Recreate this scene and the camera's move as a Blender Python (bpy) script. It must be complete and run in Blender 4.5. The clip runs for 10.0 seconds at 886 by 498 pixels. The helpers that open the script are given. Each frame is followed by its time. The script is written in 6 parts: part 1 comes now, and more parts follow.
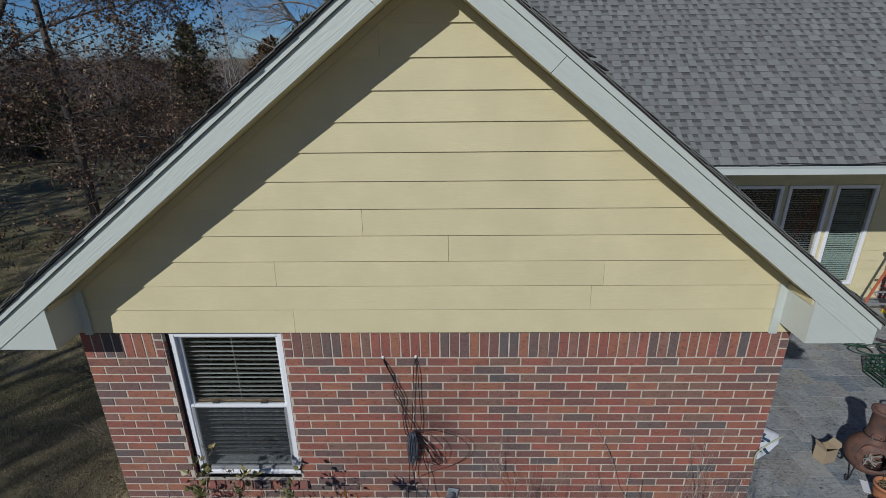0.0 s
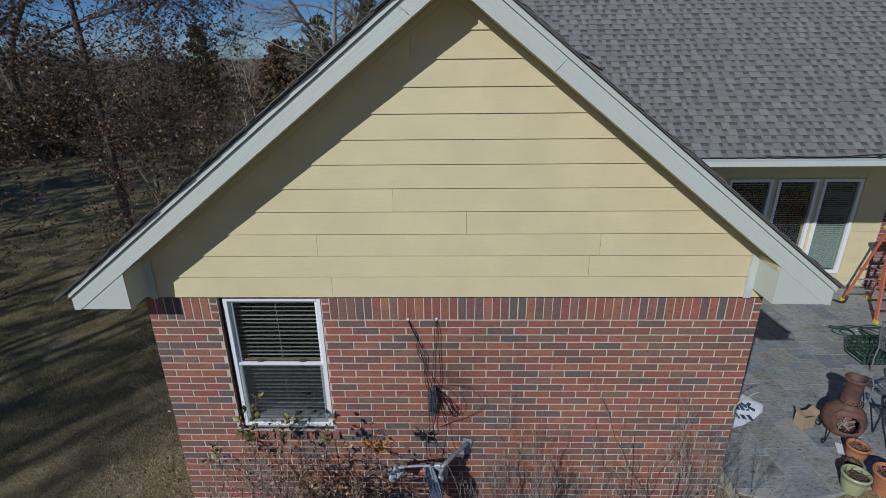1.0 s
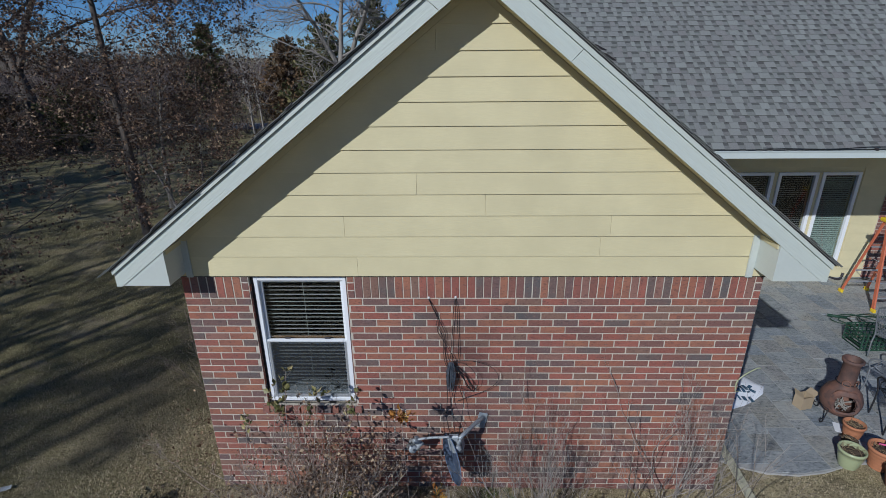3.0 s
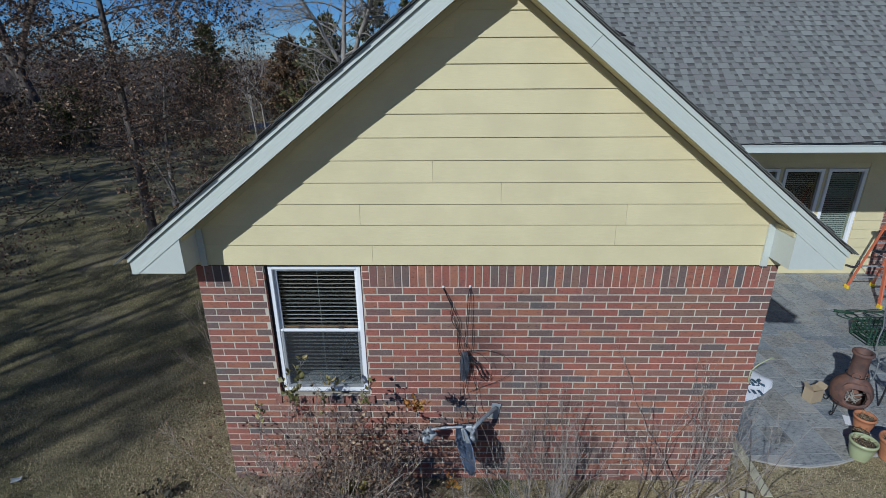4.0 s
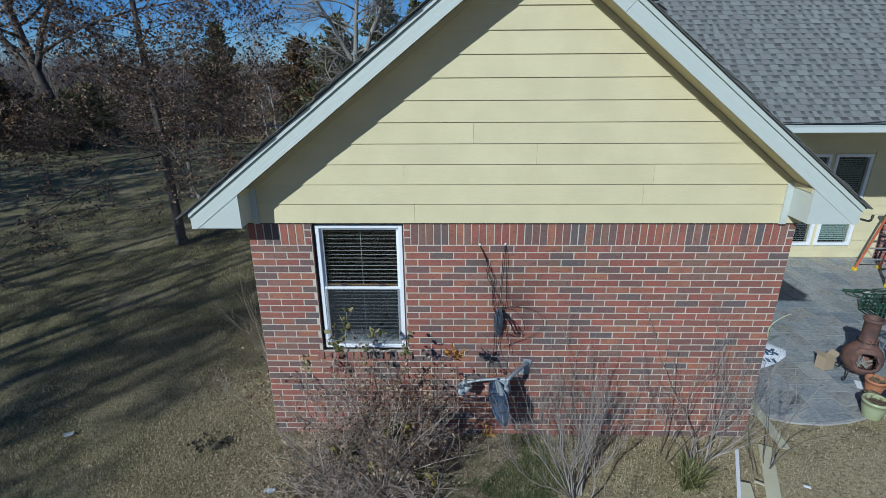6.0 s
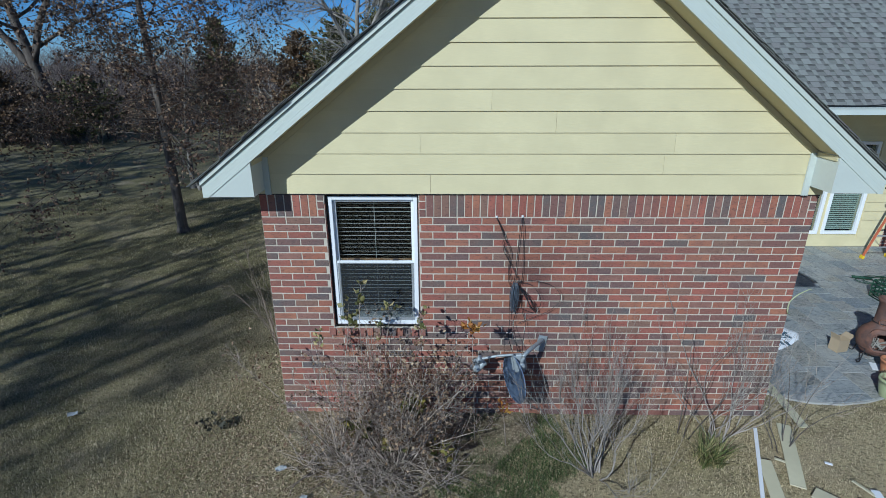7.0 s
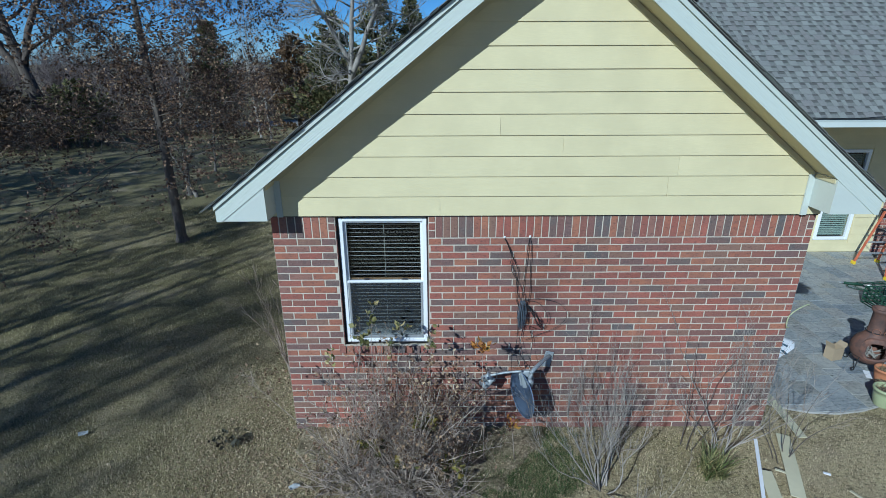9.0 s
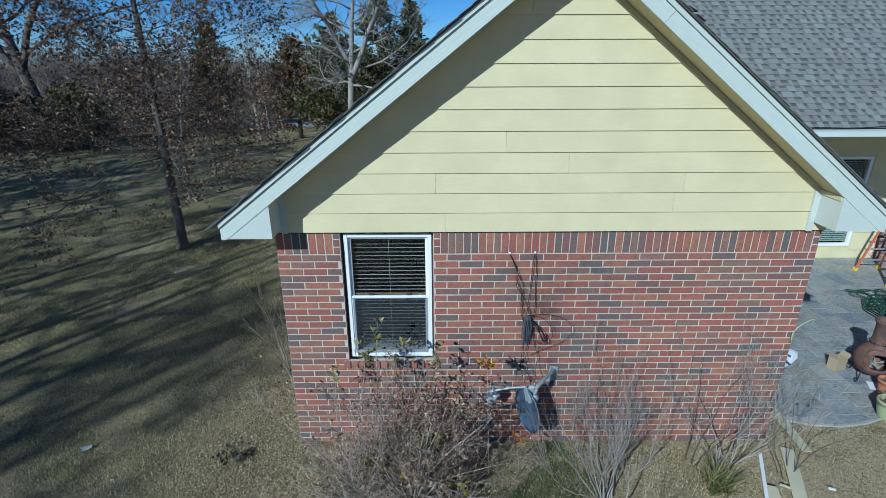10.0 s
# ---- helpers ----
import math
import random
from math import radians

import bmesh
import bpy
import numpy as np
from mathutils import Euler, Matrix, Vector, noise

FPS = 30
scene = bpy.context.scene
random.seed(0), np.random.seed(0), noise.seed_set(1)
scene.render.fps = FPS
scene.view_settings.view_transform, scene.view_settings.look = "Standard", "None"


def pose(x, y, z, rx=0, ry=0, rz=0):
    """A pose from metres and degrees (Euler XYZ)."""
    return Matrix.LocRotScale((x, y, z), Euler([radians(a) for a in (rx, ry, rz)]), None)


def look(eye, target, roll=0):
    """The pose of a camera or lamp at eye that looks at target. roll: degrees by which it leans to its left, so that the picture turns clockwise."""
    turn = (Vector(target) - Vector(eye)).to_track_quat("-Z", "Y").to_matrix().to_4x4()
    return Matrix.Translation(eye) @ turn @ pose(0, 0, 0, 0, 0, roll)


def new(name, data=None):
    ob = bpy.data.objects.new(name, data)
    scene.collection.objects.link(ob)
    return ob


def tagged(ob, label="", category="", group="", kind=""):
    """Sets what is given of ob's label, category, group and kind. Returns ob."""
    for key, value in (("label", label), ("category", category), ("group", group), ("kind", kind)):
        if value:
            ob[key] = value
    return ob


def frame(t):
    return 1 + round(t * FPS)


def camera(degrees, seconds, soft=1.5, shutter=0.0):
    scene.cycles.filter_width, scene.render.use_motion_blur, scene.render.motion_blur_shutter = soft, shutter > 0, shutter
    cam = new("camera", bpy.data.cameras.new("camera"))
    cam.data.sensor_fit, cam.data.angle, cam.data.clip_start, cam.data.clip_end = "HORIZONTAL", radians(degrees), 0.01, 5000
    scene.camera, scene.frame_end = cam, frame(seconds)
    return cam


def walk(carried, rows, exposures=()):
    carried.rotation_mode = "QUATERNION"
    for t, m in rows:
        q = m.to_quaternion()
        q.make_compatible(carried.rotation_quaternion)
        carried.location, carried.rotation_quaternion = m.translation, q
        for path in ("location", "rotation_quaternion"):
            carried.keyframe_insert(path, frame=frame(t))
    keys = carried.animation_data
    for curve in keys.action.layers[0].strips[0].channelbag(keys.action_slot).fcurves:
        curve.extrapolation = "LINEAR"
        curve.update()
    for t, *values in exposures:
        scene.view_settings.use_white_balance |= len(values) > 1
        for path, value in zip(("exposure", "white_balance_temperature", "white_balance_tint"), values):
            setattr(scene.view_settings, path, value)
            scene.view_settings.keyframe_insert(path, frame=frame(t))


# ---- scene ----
cam = camera(82.0, 10.0, 0.5)
PATH = [
    (0, (0.173, -3.525, 4.777), (0.142, -1.663, 4.047), -0.6),
    (0.5, (0.072, -3.73, 4.813), (0.04, -1.87, 4.078), -0.6),
    (1, (0.04, -4.186, 4.795), (0.0, -2.323, 4.067), -0.6),
    (1.5, (-0.013, -4.345, 4.802), (-0.053, -2.485, 4.068), -0.5),
    (2, (-0.034, -4.467, 4.775), (-0.08, -2.603, 4.05), -0.6),
    (2.5, (-0.074, -4.507, 4.763), (-0.118, -2.645, 4.033), -0.6),
    (4, (-0.294, -4.561, 4.624), (-0.33, -2.697, 3.901), -0.4),
    (4.5, (-0.374, -4.792, 4.533), (-0.416, -2.924, 3.821), -0.5),
    (5, (-0.456, -4.974, 4.438), (-0.5, -3.104, 3.732), -0.4),
    (5.5, (-0.543, -5.013, 4.39), (-0.584, -3.143, 3.683), -0.4),
    (5.7, (-0.586, -5.027, 4.366), (-0.627, -3.156, 3.66), -0.4),
    (7, (-0.866, -5.041, 3.978), (-0.892, -3.167, 3.279), -0.1),
    (7.5, (-0.869, -5.15, 3.915), (-0.885, -3.275, 3.219), -0.2),
    (8, (-0.905, -5.155, 4.037), (-0.913, -3.282, 3.336), -0.2),
    (8.5, (-1.01, -5.063, 4.125), (-1.004, -3.19, 3.422), -0.1),
    (9, (-1.047, -5.052, 4.23), (-1.041, -3.181, 3.524), -0.2),
    (9.5, (-1.083, -5.026, 4.323), (-1.076, -3.156, 3.614), -0.2),
    (10, (-1.11, -4.975, 4.396), (-1.1, -3.106, 3.685), -0.2),
]
# the clip's camera brightens and turns cooler on the way: seconds, stops, kelvin, tint
EXPOSURES = [(0, -0.01, 6000, 9), (2.5, 0.10, 5750, 9), (4, 0.24, 5600, 6), (5.5, 0.35, 5450, 3), (7.5, 0.47, 5270, 0), (10, 0.56, 5120, -3)]
walk(cam, [(t, look(eye, target, roll)) for t, eye, target, roll in PATH], EXPOSURES)

# ---------------------------------------------------------------- light
world = bpy.data.worlds.new("sky")
scene.world = world
world.use_nodes = True
SUN_WAY = Vector((0.68, 1.0, -0.70)).normalized()
wn = world.node_tree.nodes
sky = wn.new("ShaderNodeTexSky")
sky.sky_type = "NISHITA"
sky.sun_disc = False
sky.sun_elevation = math.asin(-SUN_WAY.z)
sky.sun_rotation = math.atan2(-SUN_WAY.x, -SUN_WAY.y)
sky.air_density, sky.dust_density, sky.ozone_density = 1.0, 0.0, 10.0
sky.altitude = 2500
world.node_tree.links.new(sky.outputs[0], wn["Background"].inputs[0])
wn["Background"].inputs[1].default_value = 0.053
sun_data = bpy.data.lights.new("sun", "SUN")
sun_data.energy, sun_data.angle, sun_data.color = 3.03, radians(0.53), (1.0, 0.965, 0.91)
sun = new("sun", sun_data)
sun.matrix_world = look((-20, -32, 22), Vector((-20, -32, 22)) + SUN_WAY)

# ---------------------------------------------------------------- helpers
R = random.Random(7)


class Nodes:
    """A node material under construction."""

    def __init__(self, name, rough=0.8, metal=0.0, spec=0.4):
        self.m = bpy.data.materials.new(name)
        self.m.use_nodes = True
        self.t = self.m.node_tree
        self.b = self.t.nodes["Principled BSDF"]
        self.b.inputs["Roughness"].default_value = rough
        self.b.inputs["Metallic"].default_value = metal
        self.b.inputs["Specular IOR Level"].default_value = spec
        shift = self.add("ShaderNodeVectorMath")
        shift.operation = "MULTIPLY_ADD"
        shift.inputs[1].default_value = (37.0, 53.0, 71.0)
        self.link(self.add("ShaderNodeObjectInfo").outputs["Random"], shift.inputs[0])
        self.link(self.add("ShaderNodeTexCoord").outputs["Object"], shift.inputs[2])
        self.co = shift.outputs[0]

    def add(self, kind):
        return self.t.nodes.new(kind)

    def link(self, a, b):
        self.t.links.new(a, b)

    def mapped(self, scale):
        n = self.add("ShaderNodeMapping")
        n.inputs["Scale"].default_value = scale
        self.link(self.co, n.inputs[0])
        return n.outputs[0]

    def noise(self, scale, detail=4.0, stretch=None, rough=0.55):
        n = self.add("ShaderNodeTexNoise")
        n.inputs["Scale"].default_value = scale
        n.inputs["Detail"].default_value = detail
        n.inputs["Roughness"].default_value = rough
        self.link(self.mapped(stretch) if stretch else self.co, n.inputs["Vector"])
        return n.outputs["Fac"]

    def ramp(self, fac, stops, hard=False):
        n = self.add("ShaderNodeValToRGB")
        r = n.color_ramp
        if hard:
            r.interpolation = "CONSTANT"
        while len(r.elements) < len(stops):
            r.elements.new(0.5)
        for e, (p, c) in zip(r.elements, stops):
            e.position, e.color = p, (*c, 1)
        self.link(fac, n.inputs[0])
        return n.outputs[0]

    def mix(self, fac, a, b, mode="MIX"):
        n = self.add("ShaderNodeMix")
        n.data_type, n.blend_type = "RGBA", mode
        for key, v in ((0, fac), (6, a), (7, b)):
            if isinstance(v, (int, float)):
                n.inputs[key].default_value = v
            elif isinstance(v, tuple):
                n.inputs[key].default_value = (*v, 1)
            else:
                self.link(v, n.inputs[key])
        return n.outputs[2]

    def piece(self):
        return self.add("ShaderNodeObjectInfo").outputs["Random"]

    def island(self):
        return self.add("ShaderNodeNewGeometry").outputs["Random Per Island"]

    def either(self):
        """Random by object and by island together."""
        n = self.add("ShaderNodeMath")
        n.operation = "ADD"
        self.link(self.piece(), n.inputs[0])
        self.link(self.island(), n.inputs[1])
        f = self.add("ShaderNodeMath")
        f.operation = "FRACT"
        self.link(n.outputs[0], f.inputs[0])
        return f.outputs[0]

    def color(self, c):
        if isinstance(c, tuple):
            self.b.inputs["Base Color"].default_value = (*c, 1)
        else:
            self.link(c, self.b.inputs["Base Color"])
        return self

    def bump(self, fac, strength, distance=0.005):
        n = self.add("ShaderNodeBump")
        n.inputs["Strength"].default_value = strength
        n.inputs["Distance"].default_value = distance
        self.link(fac, n.inputs["Height"])
        self.link(n.outputs[0], self.b.inputs["Normal"])
        return self


def plain(name, c, rough=0.6, metal=0.0, var=0.12, scale=9.0, bump=0.15, spec=0.4):
    """Paint or other plain stuff with slight stains and grain."""
    n = Nodes(name, rough, metal, spec)
    lo, hi = tuple(v * (1 - var) for v in c), tuple(min(1, v * (1 + var)) for v in c)
    f = n.noise(scale, 6)
    n.color(n.mix(n.noise(scale * 12, 2), n.ramp(f, ((0.3, lo), (0.7, hi))), tuple(v * 0.93 for v in c)))
    n.bump(n.noise(scale * 14, 3), bump, 0.003)
    return n.m


def part(name, bm, material, parent=None, label="", smooth=False):
    """A bmesh as one mesh object, under a thing or under a part."""
    me = bpy.data.meshes.new(name)
    bm.to_mesh(me)
    bm.free()
    for p in me.polygons:
        p.use_smooth = smooth
    me.materials.append(material)
    ob = new(name, me)
    ob.parent = parent
    if label:
        ob["label"] = label
    return ob


def raw(name, verts, faces, material, parent=None, label="", smooth=False):
    me = bpy.data.meshes.new(name)
    me.from_pydata(verts, [], faces)
    me.update()
    if smooth:
        for p in me.polygons:
            p.use_smooth = True
    me.materials.append(material)
    ob = new(name, me)
    ob.parent = parent
    if label:
        ob["label"] = label
    return ob


def empty(name, label, category, group="", kind="", at=(0, 0, 0)):
    ob = tagged(new(name), label, category, group, kind)
    ob.location = at
    return ob


def box(x0, x1, y0, y1, z0, z1, bevel=0.0, bm=None):
    """A box, bevelled where asked, added to bm."""
    bm = bm or bmesh.new()
    made = bmesh.ops.create_cube(bm, size=1.0)["verts"]
    for v in made:
        v.co = Vector((x0 + (v.co.x + 0.5) * (x1 - x0), y0 + (v.co.y + 0.5) * (y1 - y0), z0 + (v.co.z + 0.5) * (z1 - z0)))
    if bevel:
        edges = list({e for v in made for e in v.link_edges})
        bmesh.ops.bevel(bm, geom=edges, offset=bevel, segments=1, affect="EDGES")
    return bm


def prism(poly, y0, y1, bm=None):
    """A polygon in x and z, drawn out from y0 to y1."""
    bm = bm or bmesh.new()
    a = [bm.verts.new((x, y0, z)) for x, z in poly]
    b = [bm.verts.new((x, y1, z)) for x, z in poly]
    bm.faces.new(a)
    bm.faces.new(b[::-1])
    for i in range(len(poly)):
        j = (i + 1) % len(poly)
        bm.faces.new((a[j], a[i], b[i], b[j]))
    bmesh.ops.recalc_face_normals(bm, faces=bm.faces)
    return bm


def slab(poly, z0, z1, bm=None):
    """A polygon in x and y, drawn up from z0 to z1."""
    bm = bm or bmesh.new()
    a = [bm.verts.new((x, y, z0)) for x, y in poly]
    b = [bm.verts.new((x, y, z1)) for x, y in poly]
    bm.faces.new(a[::-1])
    bm.faces.new(b)
    for i in range(len(poly)):
        j = (i + 1) % len(poly)
        bm.faces.new((a[i], a[j], b[j], b[i]))
    bmesh.ops.recalc_face_normals(bm, faces=bm.faces)
    return bm


def lathe(rings, n=24, bm=None, close=True):
    """A turned body from (radius, height) rings."""
    bm = bm or bmesh.new()
    rows = [[bm.verts.new((r * math.cos(2 * math.pi * i / n), r * math.sin(2 * math.pi * i / n), z)) for i in range(n)] for r, z in rings]
    for a, b in zip(rows, rows[1:]):
        for i in range(n):
            bm.faces.new((a[i], a[(i + 1) % n], b[(i + 1) % n], b[i]))
    if close:
        bm.faces.new(rows[0][::-1])
        bm.faces.new(rows[-1])
    return bm


def rod(points, radii, n=6, verts=None, faces=None):
    """A tube along points, appended to verts and faces."""
    verts = [] if verts is None else verts
    faces = [] if faces is None else faces
    base, last = len(verts), len(points) - 1
    for k, p in enumerate(points):
        d = (points[min(k + 1, last)] - points[max(k - 1, 0)])
        d = d.normalized() if d.length > 1e-9 else Vector((0, 0, 1))
        u = d.cross(Vector((0.31, 0.17, 0.93)) if abs(d.z) < 0.9 else Vector((1, 0, 0))).normalized()
        w = d.cross(u)
        r = radii[k] if isinstance(radii, (list, tuple)) else radii
        for i in range(n):
            a = 2 * math.pi * i / n
            verts.append(p + (u * math.cos(a) + w * math.sin(a)) * r)
    for k in range(last):
        for i in range(n):
            j = (i + 1) % n
            faces.append((base + k * n + i, base + k * n + j, base + (k + 1) * n + j, base + (k + 1) * n + i))
    faces.append(tuple(base + i for i in range(n))[::-1])
    faces.append(tuple(base + last * n + i for i in range(n)))
    return verts, faces


def tube(name, points, r, material, parent=None, label="", n=8):
    v, f = rod([Vector(p) for p in points], r, n)
    return raw(name, v, f, material, parent, label, True)


def bend(points, steps=6):
    """A smooth line through points."""
    p = [Vector(q) for q in points]
    p = [p[0] * 2 - p[1]] + p + [p[-1] * 2 - p[-2]]
    out = []
    for a, b, c, d in zip(p, p[1:], p[2:], p[3:]):
        for k in range(steps):
            t = k / steps
            out.append(0.5 * (2 * b + (c - a) * t + (2 * a - 5 * b + 4 * c - d) * t * t + (3 * b - a - 3 * c + d) * t ** 3))
    out.append(p[-2])
    return out


# ---------------------------------------------------------------- materials
def brick_material():
    n = Nodes("fired_clay", 0.85)
    r = n.either()
    tone = n.ramp(r, ((0.0, (0.321, 0.126, 0.079)), (0.13, (0.241, 0.102, 0.077)), (0.25, (0.353, 0.150, 0.090)), (0.36, (0.192, 0.098, 0.083)), (0.47, (0.293, 0.100, 0.073)),
                      (0.57, (0.138, 0.109, 0.098)), (0.65, (0.225, 0.133, 0.097)), (0.76, (0.335, 0.116, 0.083)), (0.84, (0.158, 0.102, 0.094)), (0.92, (0.118, 0.107, 0.104)), (0.96, (0.269, 0.138, 0.106))), True)
    grain = n.noise(60, 5)
    blot = n.noise(7, 4)
    c = n.mix(n.ramp(blot, ((0.35, (0, 0, 0)), (0.7, (0.55, 0.55, 0.55)))), tone, (0.185, 0.092, 0.075))
    fold = n.noise(24, 4, (1.0, 1.0, 2.6), 0.7)
    c = n.mix(n.ramp(fold, ((0.36, (0.55, 0.55, 0.55)), (0.46, (0, 0, 0)))), c, (0.085, 0.055, 0.05))
    c = n.mix(n.ramp(grain, ((0.55, (0, 0, 0)), (0.8, (0.5, 0.5, 0.5)))), c, (0.36, 0.22, 0.18))
    n.color(c).bump(n.mix(0.5, grain, fold), 0.8, 0.010)
    return n.m


def siding_material(c):
    n = Nodes("painted_siding", 0.6, 0, 0.35)
    grain = n.noise(14, 6, (1.0, 1.0, 14.0))
    blot = n.noise(2.2, 3)
    a, b, d = c, tuple(v * 0.93 for v in c), tuple(v * 1.06 for v in c)
    col = n.mix(n.ramp(blot, ((0.35, (0, 0, 0)), (0.65, (1, 1, 1)))), b, d)
    col = n.mix(n.ramp(n.either(), ((0, (0, 0, 0)), (1, (0.35, 0.35, 0.35)))), col, a)
    n.color(n.mix(n.ramp(grain, ((0.42, (0.3, 0.3, 0.3)), (0.6, (0, 0, 0)))), col, tuple(v * 0.9 for v in c)))
    n.bump(grain, 0.35, 0.003)
    return n.m


def shingle_material(name, k):
    n = Nodes(name, 0.95, 0, 0.25)
    r = n.either()
    tone = n.ramp(r, [(p, tuple(v * k for v in c)) for p, c in ((0, (0.192, 0.202, 0.182)), (0.2, (0.172, 0.176, 0.164)), (0.4, (0.212, 0.222, 0.202)), (0.6, (0.18, 0.182, 0.170)), (0.75, (0.202, 0.208, 0.19)), (0.88, (0.168, 0.162, 0.152)))], True)
    g = n.noise(160, 3, None, 0.8)
    c = n.mix(n.ramp(g, ((0.4, (0, 0, 0)), (0.65, (0.55, 0.55, 0.55)))), tone, tuple(0.29 * k + 0.03 for _ in range(3)))
    c = n.mix(n.ramp(n.noise(0.8, 4), ((0.45, (0, 0, 0)), (0.8, (0.35, 0.35, 0.35)))), c, (0.15, 0.14, 0.13))
    n.color(c).bump(g, 0.6, 0.004)
    return n.m


def slate_material():
    n = Nodes("slate_tile", 0.5, 0, 0.5)
    r = n.either()
    tone = n.ramp(r, ((0, (0.31, 0.325, 0.325)), (0.18, (0.39, 0.395, 0.38)), (0.34, (0.37, 0.35, 0.30)), (0.46, (0.23, 0.265, 0.30)), (0.58, (0.37, 0.37, 0.35)), (0.70, (0.31, 0.30, 0.265)), (0.80, (0.28, 0.305, 0.31)), (0.90, (0.34, 0.325, 0.30))), True)
    f = n.noise(14, 8, None, 0.8)
    cleft = n.noise(15, 8, (1.0, 2.4, 1.0), 0.85)
    c = n.mix(n.ramp(f, ((0.42, (0, 0, 0)), (0.68, (0.85, 0.85, 0.85)))), tone, (0.155, 0.172, 0.19))
    c = n.mix(n.ramp(cleft, ((0.52, (0, 0, 0)), (0.66, (0.5, 0.5, 0.5)))), c, (0.52, 0.525, 0.51))
    c = n.mix(n.ramp(cleft, ((0.40, (0.9, 0.9, 0.9)), (0.48, (0, 0, 0)))), c, (0.055, 0.062, 0.064))
    c = n.mix(n.ramp(n.noise(1.6, 6), ((0.45, (0, 0, 0)), (0.7, (0.45, 0.45, 0.45)))), c, (0.45, 0.465, 0.46))
    n.color(c).bump(n.mix(0.5, f, cleft), 0.7, 0.012)
    return n.m


def lawn_material():
    n = Nodes("dormant_lawn", 0.95, 0, 0.2)
    fine = n.noise(120, 6, None, 0.8)
    tuft = n.noise(22, 6, (1.0, 1.5, 1.0), 0.75)
    mid = n.noise(3.5, 6, None, 0.65)
    wide = n.noise(0.45, 4)
    straw = n.ramp(fine, ((0.32, (0.17, 0.135, 0.075)), (0.5, (0.47, 0.385, 0.23)), (0.68, (0.68, 0.58, 0.375))))
    green = n.ramp(fine, ((0.32, (0.06, 0.06, 0.022)), (0.5, (0.185, 0.168, 0.066)), (0.7, (0.43, 0.365, 0.185))))
    place = n.add("ShaderNodeSeparateXYZ")
    n.link(n.add("ShaderNodeTexCoord").outputs["Object"], place.inputs[0])
    side = n.add("ShaderNodeMapRange")
    for k, v in ((1, -2.6), (2, -6.0), (3, 0.0), (4, 0.30)):
        side.inputs[k].default_value = v
    n.link(place.outputs[0], side.inputs[0])
    both = n.add("ShaderNodeMath")
    n.link(side.outputs[0], both.inputs[0])
    n.link(wide, both.inputs[1])
    c = n.mix(n.ramp(both.outputs[0], ((0.45, (0, 0, 0)), (0.80, (0.8, 0.8, 0.8)))), straw, green)
    c = n.mix(n.ramp(mid, ((0.5, (0, 0, 0)), (0.66, (0.6, 0.6, 0.6)))), c, (0.16, 0.125, 0.075))
    c = n.mix(n.ramp(tuft, ((0.38, (0.9, 0.9, 0.9)), (0.52, (0, 0, 0)))), c, (0.07, 0.06, 0.034))
    bare = n.noise(1.1, 6, None, 0.7)
    c = n.mix(n.ramp(bare, ((0.52, (0, 0, 0)), (0.66, (0.7, 0.7, 0.7)))), c, n.ramp(fine, ((0.35, (0.16, 0.125, 0.08)), (0.65, (0.56, 0.46, 0.31)))))
    n.color(c).bump(n.mix(0.5, fine, tuft), 0.8, 0.02)
    return n.m


def bark_material(name, a, b, scale=9.0):
    n = Nodes(name, 0.95, 0, 0.2)
    f = n.noise(scale, 6, (1, 1, 0.25), 0.7)
    n.color(n.ramp(f, ((0.32, a), (0.66, b)))).bump(f, 0.8, 0.03)
    return n.m


def leaf_material(name, stops, rough=0.6):
    n = Nodes(name, rough, 0, 0.3)
    c = n.ramp(n.island(), stops)
    n.color(n.mix(n.ramp(n.noise(30, 3), ((0.4, (0, 0, 0)), (0.7, (0.4, 0.4, 0.4)))), c, tuple(v * 0.55 for v in stops[0][1])))
    return n.m


BRICK = brick_material()
MORTAR = plain("mortar", (0.53, 0.47, 0.385), 0.95, 0, 0.25, 9, 0.7)
YELLOW = (0.63, 0.555, 0.335)
SIDING = siding_material(YELLOW)
TRIM = plain("greige_trim_paint", (0.53, 0.56, 0.51), 0.55, 0, 0.05, 3, 0.2)


def grained_trim(turn):
    """Pale paint over embossed wood grain that runs with the rake."""
    n = Nodes("greige_rake_paint", 0.5, 0, 0.4)
    m = n.add("ShaderNodeMapping")
    m.inputs["Rotation"].default_value = (0, turn, 0)
    m.vector_type = "TEXTURE"
    m.inputs["Scale"].default_value = (0.8, 1, 0.06)
    n.link(n.co, m.inputs[0])
    g = n.add("ShaderNodeTexNoise")
    g.inputs["Scale"].default_value, g.inputs["Detail"].default_value = 5.0, 7.0
    n.link(m.outputs[0], g.inputs["Vector"])
    n.color(n.mix(n.ramp(g.outputs["Fac"], ((0.35, (0.5, 0.5, 0.5)), (0.6, (0, 0, 0)))), (0.53, 0.565, 0.51), (0.48, 0.51, 0.46)))
    n.bump(g.outputs["Fac"], 0.6, 0.006)
    return n.m


